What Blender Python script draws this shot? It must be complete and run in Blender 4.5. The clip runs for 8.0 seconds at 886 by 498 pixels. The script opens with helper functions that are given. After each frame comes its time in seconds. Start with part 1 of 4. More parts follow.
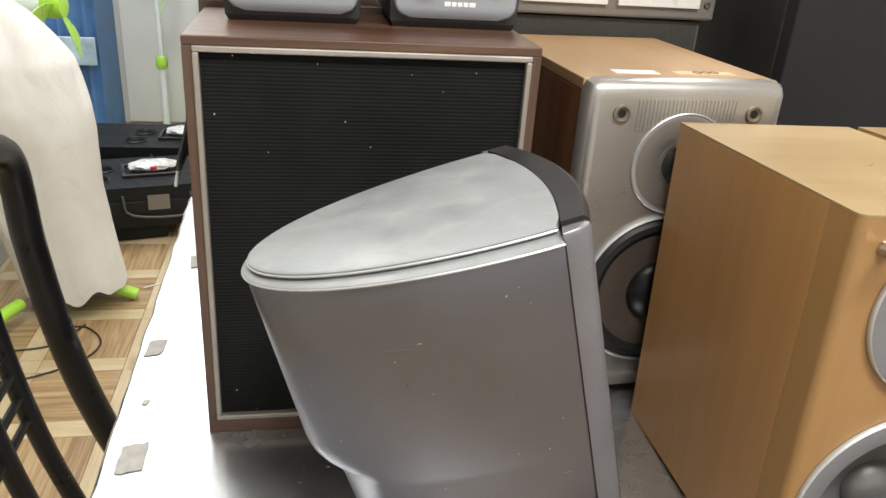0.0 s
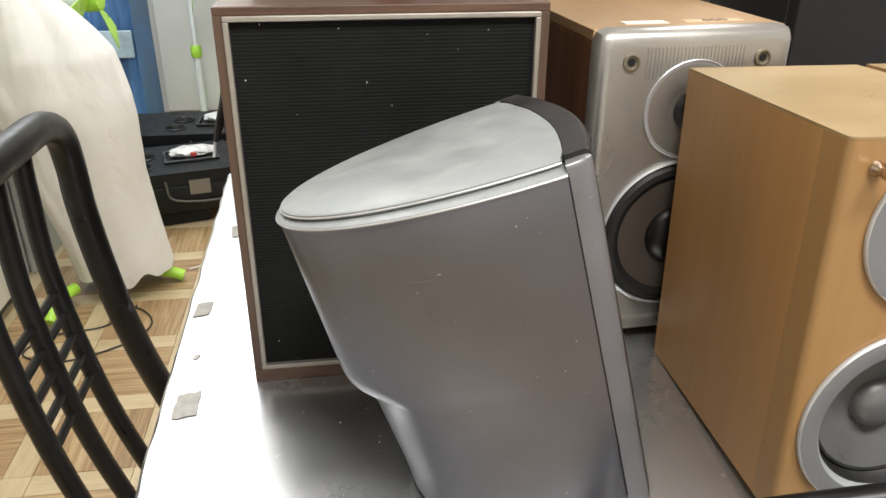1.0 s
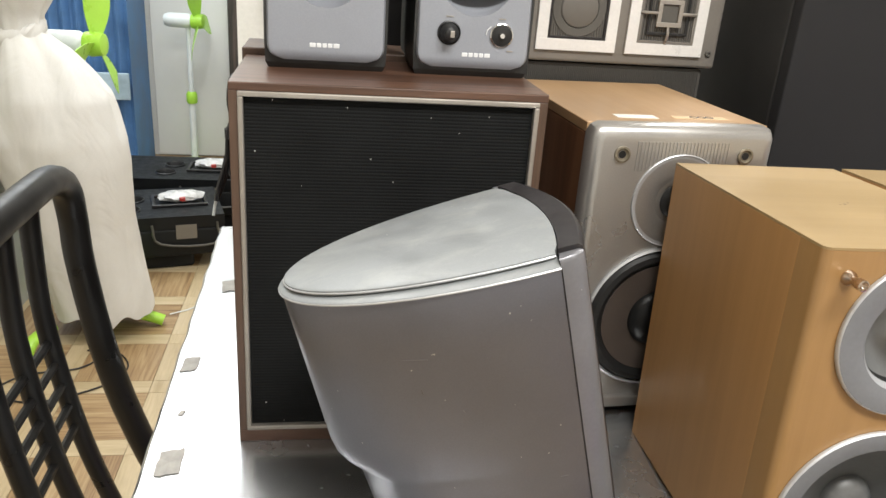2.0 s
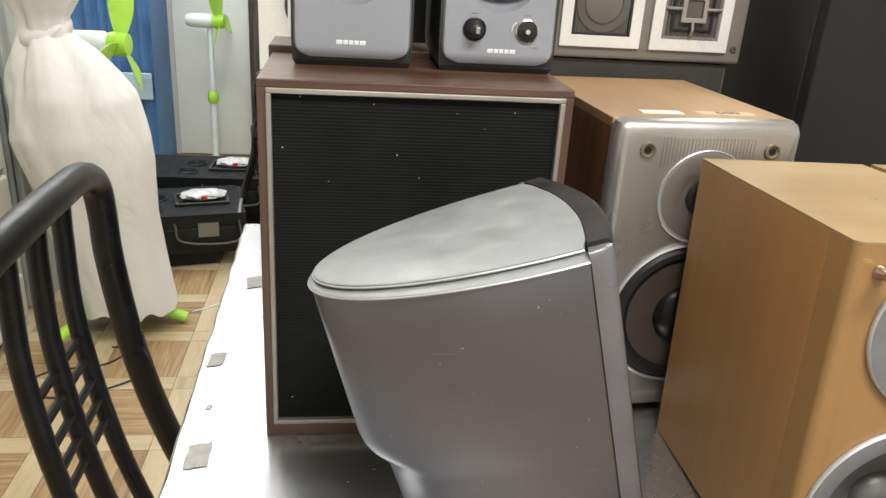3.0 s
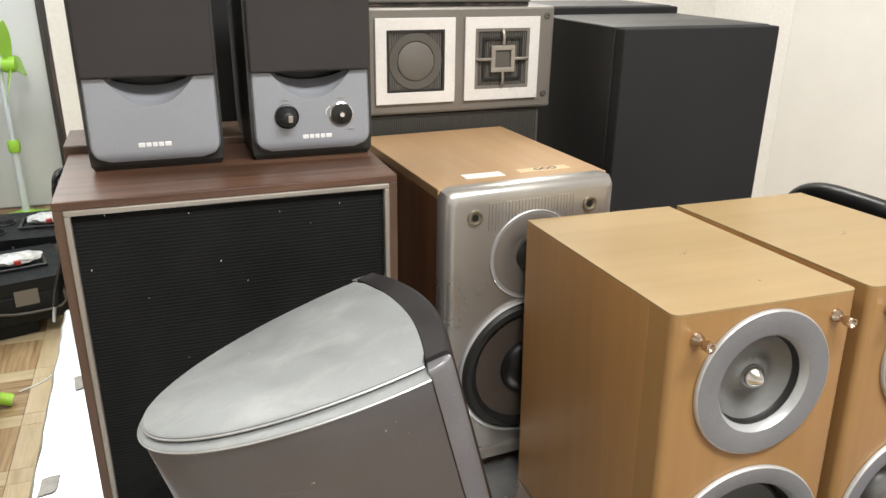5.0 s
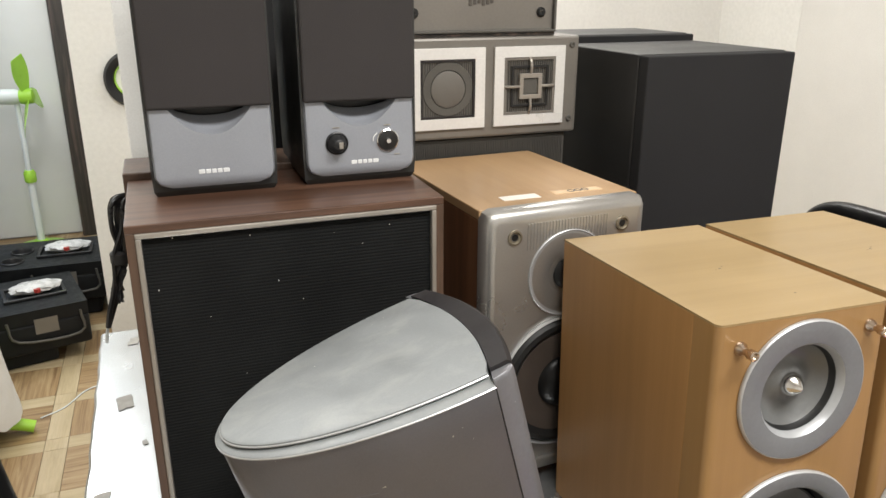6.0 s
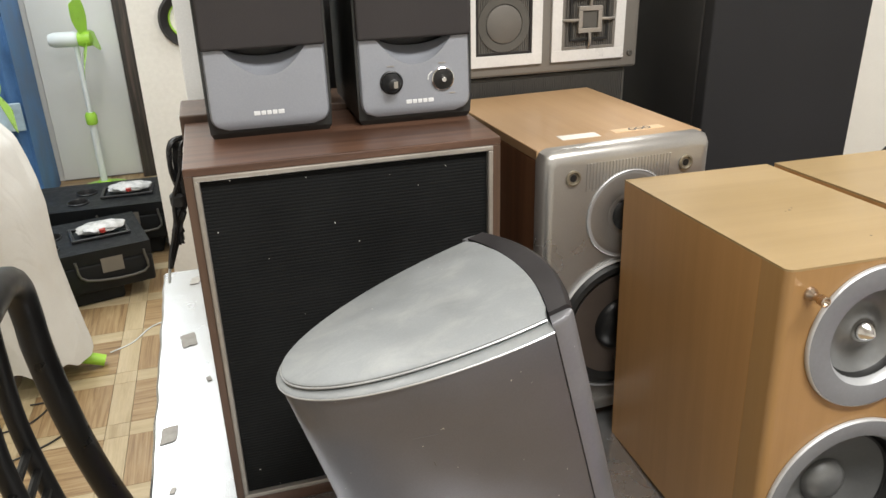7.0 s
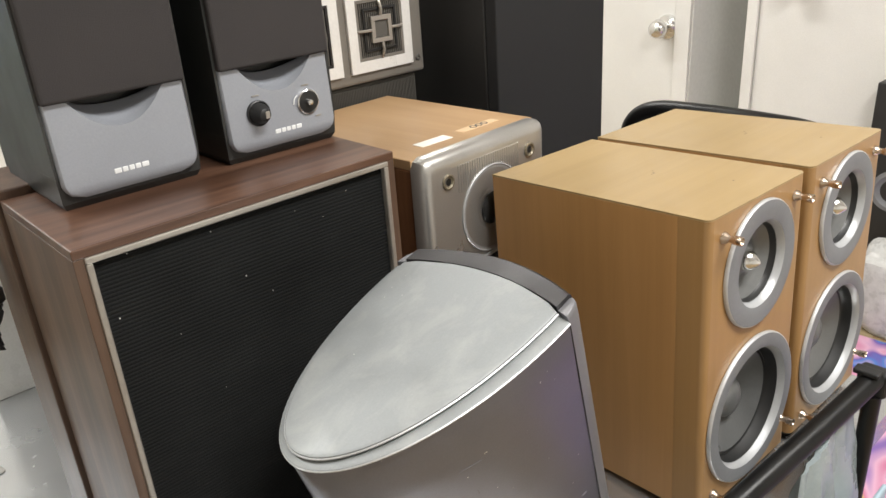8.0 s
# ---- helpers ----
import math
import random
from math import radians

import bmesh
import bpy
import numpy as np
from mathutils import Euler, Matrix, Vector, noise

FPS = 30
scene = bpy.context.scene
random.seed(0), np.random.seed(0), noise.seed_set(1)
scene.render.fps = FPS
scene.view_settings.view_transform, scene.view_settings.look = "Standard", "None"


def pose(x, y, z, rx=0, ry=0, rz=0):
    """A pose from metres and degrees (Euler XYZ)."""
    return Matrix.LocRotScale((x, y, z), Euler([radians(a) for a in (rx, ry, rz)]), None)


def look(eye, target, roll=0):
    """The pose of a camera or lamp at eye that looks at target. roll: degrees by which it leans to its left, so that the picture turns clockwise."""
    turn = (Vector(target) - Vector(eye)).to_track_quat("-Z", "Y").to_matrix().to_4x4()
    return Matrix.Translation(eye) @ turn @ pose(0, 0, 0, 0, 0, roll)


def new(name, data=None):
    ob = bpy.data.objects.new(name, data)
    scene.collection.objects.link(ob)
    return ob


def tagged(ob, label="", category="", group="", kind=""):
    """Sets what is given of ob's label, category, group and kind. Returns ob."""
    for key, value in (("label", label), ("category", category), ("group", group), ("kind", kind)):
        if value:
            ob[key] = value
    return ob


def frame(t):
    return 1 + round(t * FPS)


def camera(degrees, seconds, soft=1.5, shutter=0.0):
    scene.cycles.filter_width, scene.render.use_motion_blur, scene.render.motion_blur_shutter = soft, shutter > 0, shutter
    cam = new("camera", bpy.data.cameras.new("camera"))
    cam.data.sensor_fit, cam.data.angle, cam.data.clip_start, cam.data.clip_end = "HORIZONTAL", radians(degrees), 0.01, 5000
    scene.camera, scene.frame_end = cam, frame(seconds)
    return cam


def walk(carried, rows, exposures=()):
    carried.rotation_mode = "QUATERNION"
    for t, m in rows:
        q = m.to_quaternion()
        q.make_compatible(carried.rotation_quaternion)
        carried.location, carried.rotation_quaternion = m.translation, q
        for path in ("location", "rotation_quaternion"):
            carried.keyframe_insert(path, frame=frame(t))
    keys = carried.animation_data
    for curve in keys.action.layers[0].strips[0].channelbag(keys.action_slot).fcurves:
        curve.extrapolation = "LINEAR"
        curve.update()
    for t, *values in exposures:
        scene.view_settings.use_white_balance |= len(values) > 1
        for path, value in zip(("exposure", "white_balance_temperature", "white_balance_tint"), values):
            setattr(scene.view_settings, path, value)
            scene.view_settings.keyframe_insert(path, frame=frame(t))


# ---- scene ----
cam = camera(60.4, 8.0)
PATH = [
    (0, (0.101, -0.688, 1.275), (0.461, 1.103, 0.46), 4.0),
    (0.5, (0.101, -0.732, 1.265), (0.275, 1.064, 0.403), 1.3),
    (1, (0.109, -0.744, 1.267), (0.365, 1.04, 0.4), 0.3),
    (1.5, (0.096, -0.751, 1.293), (0.327, 1.08, 0.522), 2.4),
    (1.7, (0.095, -0.758, 1.298), (0.41, 1.071, 0.555), 4.2),
    (2.8, (0.083, -0.758, 1.291), (0.362, 1.083, 0.56), 3.9),
    (3, (0.084, -0.761, 1.294), (0.349, 1.078, 0.554), 3.7),
    (3.5, (0.074, -0.76, 1.279), (0.287, 1.074, 0.511), 4.1),
    (4, (0.083, -0.755, 1.287), (0.289, 1.077, 0.511), 3.3),
    (4.3, (0.097, -0.744, 1.3), (0.352, 1.086, 0.535), 1.1),
    (4.5, (0.114, -0.743, 1.32), (0.46, 1.086, 0.587), -0.5),
    (4.8, (0.118, -0.737, 1.36), (0.611, 1.045, 0.599), -0.7),
    (5, (0.103, -0.721, 1.373), (0.753, 1.028, 0.653), 0.8),
    (5.2, (0.086, -0.727, 1.39), (0.745, 1.043, 0.731), -0.0),
    (6.3, (0.043, -0.741, 1.372), (0.687, 1.035, 0.716), 0.4),
    (6.5, (0.046, -0.731, 1.369), (0.656, 1.039, 0.664), 1.9),
    (7, (0.046, -0.729, 1.378), (0.548, 1.032, 0.574), -1.5),
    (7.3, (0.029, -0.724, 1.366), (0.569, 0.986, 0.48), -0.6),
    (7.5, (0.02, -0.693, 1.361), (0.634, 0.986, 0.465), -1.2),
    (7.8, (-0.075, -0.626, 1.371), (0.929, 0.881, 0.521), -1.7),
    (8, (-0.145, -0.588, 1.38), (1.073, 0.78, 0.577), -4.0),
]
walk(cam, [(t, look(eye, target, roll)) for t, eye, target, roll in PATH], [(0.0, 0.15), (1.5, 0.14), (3.5, 0.05), (5.0, 0.08), (6.5, -0.17), (7.0, -0.05), (7.5, -0.08), (8.0, 0.02)])

# ---- world and lights ----
world = bpy.data.worlds.new("world")
world.use_nodes = True
scene.world = world
world.node_tree.nodes["Background"].inputs[0].default_value = (0.9, 0.95, 1.0, 1)
world.node_tree.nodes["Background"].inputs[1].default_value = 0.3


def ceiling_lamp(x, y, sx, sy, watts, colour):
    data = bpy.data.lights.new("ceiling_lamp", "AREA")
    data.shape, data.size, data.size_y, data.energy, data.color = "RECTANGLE", sx, sy, watts, colour
    ob = new("ceiling_lamp", data)
    ob.matrix_world = pose(x, y, 2.56, 0, 0, 0)
    return ob


# none is in view; the last two are added to brighten north wall and alcove
ceiling_lamp(-0.45, 0.9, 0.3, 1.2, 25, (1.0, 0.98, 0.94))
ceiling_lamp(0.6, -1.0, 1.2, 0.4, 57, (1.0, 0.98, 0.94))
ceiling_lamp(1.30, 1.50, 0.4, 1.0, 29, (1.0, 0.98, 0.94))
ceiling_lamp(-0.95, 2.9, 1.4, 1.3, 39, (0.95, 0.99, 1.0))


# ---- materials ----
def nodes_of(name):
    m = bpy.data.materials.new(name)
    m.use_nodes = True
    return m, m.node_tree, m.node_tree.nodes["Principled BSDF"]


def ramp(nt, src, stops):
    n = nt.nodes.new("ShaderNodeValToRGB")
    els = n.color_ramp.elements
    while len(els) < len(stops):
        els.new(0.5)
    for e, (p, c) in zip(els, stops):
        e.position, e.color = p, (c if len(c) == 4 else (*c, 1))
    nt.links.new(src, n.inputs[0])
    return n.outputs[0]


def coords(nt, scale=(1, 1, 1), rot=(0, 0, 0), use="Object"):
    tc, mp = nt.nodes.new("ShaderNodeTexCoord"), nt.nodes.new("ShaderNodeMapping")
    mp.inputs["Scale"].default_value, mp.inputs["Rotation"].default_value = scale, rot
    nt.links.new(tc.outputs[use], mp.inputs[0])
    return mp.outputs[0]


def noise_tex(nt, vec, scale, detail=4, rough=0.55, distortion=0.0):
    n = nt.nodes.new("ShaderNodeTexNoise")
    n.inputs["Scale"].default_value, n.inputs["Detail"].default_value = scale, detail
    n.inputs["Roughness"].default_value, n.inputs["Distortion"].default_value = rough, distortion
    nt.links.new(vec, n.inputs["Vector"])
    return n.outputs["Fac"]


def mix(nt, a, b, fac, blend="MIX"):
    n = nt.nodes.new("ShaderNodeMix")
    n.data_type, n.blend_type = "RGBA", blend
    for key, val in ((6, a), (7, b), (0, fac)):
        if hasattr(val, "is_linked"):
            nt.links.new(val, n.inputs[key])
        else:
            n.inputs[key].default_value = (*val, 1) if isinstance(val, tuple) and len(val) == 3 else val
    return n.outputs[2]


def bump(nt, bsdf, height, strength, dist=0.001):
    n = nt.nodes.new("ShaderNodeBump")
    n.inputs["Strength"].default_value, n.inputs["Distance"].default_value = strength, dist
    nt.links.new(height, n.inputs["Height"])
    nt.links.new(n.outputs[0], bsdf.inputs["Normal"])


def plain(name, col, rough=0.5, metal=0.0, vary=0.12, scale=14, grain=300, bumps=0.12, dust=0.0, rvar=0.12, coat=0.0, spec=0.5):
    """Paint, plastic or metal with broad stains, fine grain and, if asked, specks of dust."""
    m, nt, b = nodes_of(name)
    v = coords(nt)
    big, fine = noise_tex(nt, v, scale, 5), noise_tex(nt, v, grain, 3)
    lo, hi = tuple(c * (1 - vary) for c in col), tuple(min(1, c * (1 + vary)) for c in col)
    c = ramp(nt, big, [(0.3, lo), (0.7, hi)])
    c = mix(nt, c, ramp(nt, fine, [(0.3, (0.8, 0.8, 0.8)), (0.7, (1, 1, 1))]), 0.35, "MULTIPLY")
    if dust:
        spot = ramp(nt, noise_tex(nt, v, 210, 1), [(0.80 - dust * 0.03, (0, 0, 0)), (0.82 - dust * 0.03, (1, 1, 1))])
        c = mix(nt, c, (0.55, 0.55, 0.52), spot)
    nt.links.new(c, b.inputs["Base Color"])
    r = ramp(nt, big, [(0.3, (max(0, rough - rvar),) * 3), (0.7, (min(1, rough + rvar),) * 3)])
    nt.links.new(r, b.inputs["Roughness"])
    b.inputs["Metallic"].default_value, b.inputs["Coat Weight"].default_value = metal, coat
    b.inputs["Specular IOR Level"].default_value = spec
    if bumps:
        bump(nt, b, fine, bumps, 0.0006)
    return m


def wood(name, dark, mid, light, axis, rough=0.4, stretch=22, rings=9, per_object=0.0, coat=0.15, pores=0.55):
    """Veneer whose grain runs along one axis."""
    m, nt, b = nodes_of(name)
    sc = [stretch, stretch, stretch]
    sc[axis] = 1.2
    tc = nt.nodes.new("ShaderNodeTexCoord")
    src = tc.outputs["Object"]
    if per_object:
        oi, ad = nt.nodes.new("ShaderNodeObjectInfo"), nt.nodes.new("ShaderNodeVectorMath")
        ad.operation = "MULTIPLY_ADD"
        ad.inputs[1].default_value = (9, 9, 9)
        nt.links.new(oi.outputs["Random"], ad.inputs[0])
        nt.links.new(src, ad.inputs[2])
        src = ad.outputs[0]
    mp = nt.nodes.new("ShaderNodeMapping")
    mp.inputs["Scale"].default_value = sc
    nt.links.new(src, mp.inputs[0])
    a = noise_tex(nt, mp.outputs[0], rings * 0.2, 6, 0.62, 0.6)
    f = noise_tex(nt, mp.outputs[0], 11, 4, 0.7)
    big = noise_tex(nt, src, 4.5, 3)
    c = ramp(nt, a, [(0.28, dark), (0.5, mid), (0.72, light)])
    c = mix(nt, c, ramp(nt, f, [(0.3, (0.72, 0.7, 0.68)), (0.62, (1, 1, 1))]), pores, "MULTIPLY")
    c = mix(nt, c, ramp(nt, big, [(0.3, (0.84, 0.82, 0.8)), (0.7, (1, 1, 1))]), 0.6, "MULTIPLY")
    nt.links.new(c, b.inputs["Base Color"])
    nt.links.new(ramp(nt, big, [(0.3, (rough - 0.08,) * 3), (0.7, (rough + 0.1,) * 3)]), b.inputs["Roughness"])
    b.inputs["Coat Weight"].default_value, b.inputs["Coat Roughness"].default_value = coat, 0.25
    bump(nt, b, f, 0.12, 0.0005)
    return m


M_WALL = plain("wall_paint", (0.82, 0.815, 0.785), 0.6, vary=0.04, scale=2.2, grain=60, bumps=0.15)
M_CEIL = plain("ceiling_paint", (0.82, 0.82, 0.80), 0.8, vary=0.03, scale=2)
M_DOOR = plain("door_paint", (0.78, 0.77, 0.74), 0.4, vary=0.04, scale=3)
M_WHITE = plain("white_laminate", (0.80, 0.80, 0.79), 0.38, vary=0.05, scale=9, grain=120)
# satin sheet metal: bright where it mirrors the ceiling, dark where it mirrors the black grille
M_TOP, _nt, _b = nodes_of("satin_white_metal_top")
_v = coords(_nt)
_c = ramp(_nt, noise_tex(_nt, _v, 9, 5), [(0.3, (0.53, 0.545, 0.56)), (0.7, (0.61, 0.62, 0.63))])
_spot = ramp(_nt, noise_tex(_nt, _v, 85, 3, 0.6), [(0.70, (0, 0, 0)), (0.76, (1, 1, 1))])
_nt.links.new(mix(_nt, _c, (0.50, 0.50, 0.49), _spot), _b.inputs["Base Color"])
_b.inputs["Metallic"].default_value = 0.84
_nt.links.new(mix(_nt, ramp(_nt, noise_tex(_nt, _v, 12, 5), [(0.25, (0.20, 0.20, 0.20)), (0.75, (0.30, 0.30, 0.30))]), (0.6, 0.6, 0.6), _spot), _b.inputs["Roughness"])
bump(_nt, _b, noise_tex(_nt, _v, 6, 3), 0.12, 0.006)
M_TAPE = plain("grey_tape", (0.36, 0.345, 0.315), 0.55, vary=0.2, scale=60)
M_WALNUT = wood("walnut_veneer", (0.046, 0.022, 0.013), (0.105, 0.053, 0.033), (0.165, 0.090, 0.058), 0, 0.36, 26, 12)
M_WALNUT_V = wood("walnut_veneer_upright", (0.05, 0.029, 0.019), (0.098, 0.057, 0.037), (0.15, 0.092, 0.061), 2, 0.5, coat=0.04)
# beech veneer toned per face: side raised and top lowered to suit the light
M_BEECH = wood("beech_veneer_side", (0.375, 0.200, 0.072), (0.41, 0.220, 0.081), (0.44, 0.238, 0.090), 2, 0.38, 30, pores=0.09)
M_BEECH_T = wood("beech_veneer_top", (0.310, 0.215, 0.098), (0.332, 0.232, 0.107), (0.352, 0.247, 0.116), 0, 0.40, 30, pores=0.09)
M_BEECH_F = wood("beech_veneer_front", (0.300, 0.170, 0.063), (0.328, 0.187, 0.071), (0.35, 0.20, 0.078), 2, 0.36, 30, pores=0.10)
# one cherry wood in two copies: sides darkened as shaded, top pale as lit
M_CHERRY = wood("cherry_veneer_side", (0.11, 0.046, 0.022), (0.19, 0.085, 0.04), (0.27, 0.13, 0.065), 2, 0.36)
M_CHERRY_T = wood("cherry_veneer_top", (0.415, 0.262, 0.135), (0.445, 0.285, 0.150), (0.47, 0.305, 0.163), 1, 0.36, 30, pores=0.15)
M_GRILLE = plain("black_cloth", (0.012, 0.0125, 0.0125), 0.9, vary=0.3, scale=10, grain=700, bumps=0.4, spec=0.1)
M_ALU = plain("aluminium_trim", (0.39, 0.362, 0.325), 0.35, 0.6, vary=0.08)
M_SILVER = plain("silver_paint", (0.45, 0.44, 0.42), 0.33, 0.75, vary=0.06, scale=6, grain=500, bumps=0.08)
M_GREYALU = plain("grey_metallic_shell", (0.186, 0.190, 0.218), 0.34, 0.78, vary=0.10, scale=7, grain=700, bumps=0.06, dust=0.25, rvar=0.05)
M_GREYTOP = plain("grey_metallic_lid", (0.248, 0.262, 0.267), 0.52, 0.25, vary=0.05, scale=30, grain=600, bumps=0.06, dust=0.14)
_nt = M_GREYTOP.node_tree
_b = _nt.nodes["Principled BSDF"]
_haze = ramp(_nt, noise_tex(_nt, coords(_nt, (1, 1.6, 1)), 22, 6, 0.62, 0.5), [(0.48, (0, 0, 0)), (0.80, (0.32, 0.32, 0.32))])
_nt.links.new(mix(_nt, _b.inputs["Base Color"].links[0].from_socket, (0.47, 0.47, 0.44), _haze), _b.inputs["Base Color"])
M_BEZEL = plain("grey_bezel", (0.20, 0.20, 0.212), 0.40, 0.45, vary=0.06, dust=0.2)
M_BEVEL = plain("bright_bevel", (0.42, 0.43, 0.44), 0.42, 0.3, vary=0.04)
M_RIM = plain("bright_rim", (0.56, 0.57, 0.58), 0.42, 0.6, vary=0.05)
M_CAP = plain("dark_cap", (0.014, 0.012, 0.013), 0.45, vary=0.2, scale=30)
M_BLACK = plain("black_plastic", (0.012, 0.012, 0.013), 0.38, vary=0.25, scale=12)
M_TUBE = plain("black_enamel", (0.006, 0.006, 0.006), 0.36, vary=0.2, scale=25, grain=420, rvar=0.10, bumps=0.12, spec=0.32)
M_DESK = plain("blue_grey_plastic", (0.295, 0.310, 0.345), 0.38, 0.2, vary=0.05, scale=8, grain=600)
M_DESKB = plain("charcoal_plastic", (0.026, 0.027, 0.026), 0.42, vary=0.12, scale=9)
M_DESKG = plain("charcoal_cloth", (0.043, 0.039, 0.039), 0.9, vary=0.12, scale=9, grain=900, bumps=0.5, spec=0.2)
M_TOWER = plain("black_ash_vinyl", (0.018, 0.018, 0.018), 0.5, vary=0.25, scale=5, grain=420, bumps=0.25)
M_TOWERF = plain("black_grille_cloth", (0.027, 0.027, 0.028), 0.9, vary=0.12, scale=4, grain=900, bumps=0.4, spec=0.15)
M_BRONZE = plain("bronze_grey_paint", (0.20, 0.185, 0.165), 0.42, 0.3, vary=0.06, scale=9)
M_BRONZE2 = plain("dark_bronze_mesh", (0.10, 0.095, 0.085), 0.55, 0.2, vary=0.1, scale=9)
M_DISC = plain("bronze_mesh_disc", (0.15, 0.14, 0.125), 0.6, 0.2, vary=0.1, scale=20, grain=800, bumps=0.6)
M_WFRAME = plain("white_metal_frame", (0.76, 0.75, 0.73), 0.35, 0.15, vary=0.04)
M_CONE = plain("grey_cone", (0.17, 0.173, 0.172), 0.38, 0.4, vary=0.08, scale=20)
M_PAPER = plain("brown_paper_cone", (0.062, 0.046, 0.036), 0.75, vary=0.15, scale=25)
M_RUBBER = plain("black_rubber", (0.010, 0.010, 0.010), 0.5, vary=0.2)
M_FLANGE = plain("grey_flange", (0.190, 0.196, 0.208), 0.5, 0.15, vary=0.05)
M_CHROME = plain("chrome", (0.80, 0.79, 0.77), 0.14, 1.0, vary=0.03, rvar=0.05, bumps=0)
M_NICKEL = plain("nickel", (0.55, 0.45, 0.36), 0.25, 1.0, vary=0.08, bumps=0)
M_BRASS = plain("dull_brass", (0.30, 0.265, 0.20), 0.42, 0.7, vary=0.12)
M_INK = plain("white_print", (0.75, 0.76, 0.77), 0.5, vary=0.02, bumps=0)
M_DARKINK = plain("dark_print", (0.08, 0.07, 0.06), 0.5, vary=0.1, bumps=0)
M_LABEL = plain("paper_label", (0.80, 0.78, 0.72), 0.6, vary=0.05)
M_STICK = plain("tan_sticker", (0.62, 0.44, 0.26), 0.4, vary=0.06)
M_CLOTH = plain("cream_nonwoven", (0.67, 0.668, 0.64), 0.9, vary=0.04, scale=5, grain=420, bumps=0.0, spec=0.2)
_nt = M_CLOTH.node_tree
_b = _nt.nodes["Principled BSDF"]
bump(_nt, _b, noise_tex(_nt, coords(_nt, (1, 1, 0.6), (0.5, 0.7, 0)), 5.5, 3, 0.5, 1.2), 0.4, 0.03)
M_GREEN = plain("lime_plastic", (0.36, 0.66, 0.06), 0.35, vary=0.06)
M_FANWHITE = plain("white_plastic", (0.70, 0.74, 0.74), 0.4, vary=0.05)
M_BLUE = plain("blue_fabric", (0.07, 0.17, 0.36), 0.55, vary=0.35, scale=5, grain=120, bumps=0.3)
M_BLUEW = plain("pale_blue_band", (0.40, 0.52, 0.60), 0.5, vary=0.3, scale=9)
M_CREAM = plain("cream_plastic", (0.66, 0.65, 0.56), 0.4, vary=0.05, scale=5)
M_GREYRIB = plain("grey_ribbed_plastic", (0.42, 0.43, 0.41), 0.5, vary=0.08)
M_CARPET = plain("console_plastic", (0.008, 0.009, 0.010), 0.5, vary=0.3, scale=30, grain=500, bumps=0.3, spec=0.25)
M_BAG = plain("clear_bag_plastic", (0.55, 0.55, 0.54), 0.3, vary=0.15, scale=30)
M_RED = plain("red_plastic", (0.45, 0.05, 0.04), 0.4)
M_DARKWOOD = wood("dark_old_wood", (0.02, 0.016, 0.014), (0.05, 0.04, 0.034), (0.16, 0.11, 0.09), 2, 0.6)
M_CREAMWOOD = wood("pale_floor_strip", (0.42, 0.33, 0.19), (0.52, 0.42, 0.26), (0.58, 0.48, 0.32), 1, 0.4, 16, 6, 1.0)
M_PARQ = wood("striped_parquet", (0.17, 0.095, 0.045), (0.36, 0.24, 0.12), (0.52, 0.40, 0.23), 0, 0.4, 26, 12, 1.0)
M_BASE = plain("floor_bed", (0.30, 0.22, 0.13), 0.6)
M_GLASSY = plain("cloudy_plastic", (0.27, 0.31, 0.32), 0.25, vary=0.15, scale=12)
M_WHITEBOARD = plain("white_board", (0.86, 0.87, 0.86), 0.35, vary=0.02)

# play mat with broad swirls of colour
M_MAT, _nt, _b = nodes_of("swirled_play_mat")
_w = noise_tex(_nt, coords(_nt), 3.2, 1, 0.4, 1.6)
_c = ramp(_nt, _w, [(0.30, (0.62, 0.55, 0.08)), (0.38, (0.62, 0.20, 0.36)), (0.46, (0.72, 0.42, 0.58)), (0.54, (0.17, 0.10, 0.42)), (0.60, (0.08, 0.22, 0.60)), (0.70, (0.62, 0.40, 0.62))])
_nt.links.new(_c, _b.inputs["Base Color"])
_b.inputs["Roughness"].default_value = 0.55


# ---- building helpers ----
def part(name, bm, material, parent=None, label="", smooth=False):
    """Links a bmesh as one mesh object, under its thing where there is one."""
    me = bpy.data.meshes.new(name)
    bmesh.ops.recalc_face_normals(bm, faces=bm.faces)
    bm.to_mesh(me)
    bm.free()
    for m in (material if isinstance(material, (list, tuple)) else (material,)):
        me.materials.append(m)
    if smooth:
        me.polygons.foreach_set("use_smooth", [True] * len(me.polygons))
        me.set_sharp_from_angle(angle=radians(38))
    ob = new(name, me)
    if parent:
        ob.parent = parent
    if label:
        ob["label"] = label
    return ob


def thing(name, at, label, category, group="", rot=(0, 0, 0), kind=""):
    ob = new(name)
    ob.empty_display_size = 0.02
    ob.matrix_world = pose(*at, *rot)
    return tagged(ob, label, category, group, kind)


def add_box(bm, x0, x1, y0, y1, z0, z1, bev=0.0, seg=2, mat=0):
    m = Matrix.LocRotScale(((x0 + x1) / 2, (y0 + y1) / 2, (z0 + z1) / 2), None, (abs(x1 - x0), abs(y1 - y0), abs(z1 - z0)))
    r = bmesh.ops.create_cube(bm, size=1, matrix=m)
    faces = {f for v in r["verts"] for f in v.link_faces}
    for f in faces:
        f.material_index = mat
    if bev:
        edges = list({e for v in r["verts"] for e in v.link_edges})
        bmesh.ops.bevel(bm, geom=edges, offset=bev, segments=seg, profile=0.5, affect="EDGES")
    return bm


def box(x0, x1, y0, y1, z0, z1, bev=0.0, seg=2):
    return add_box(bmesh.new(), x0, x1, y0, y1, z0, z1, bev, seg)


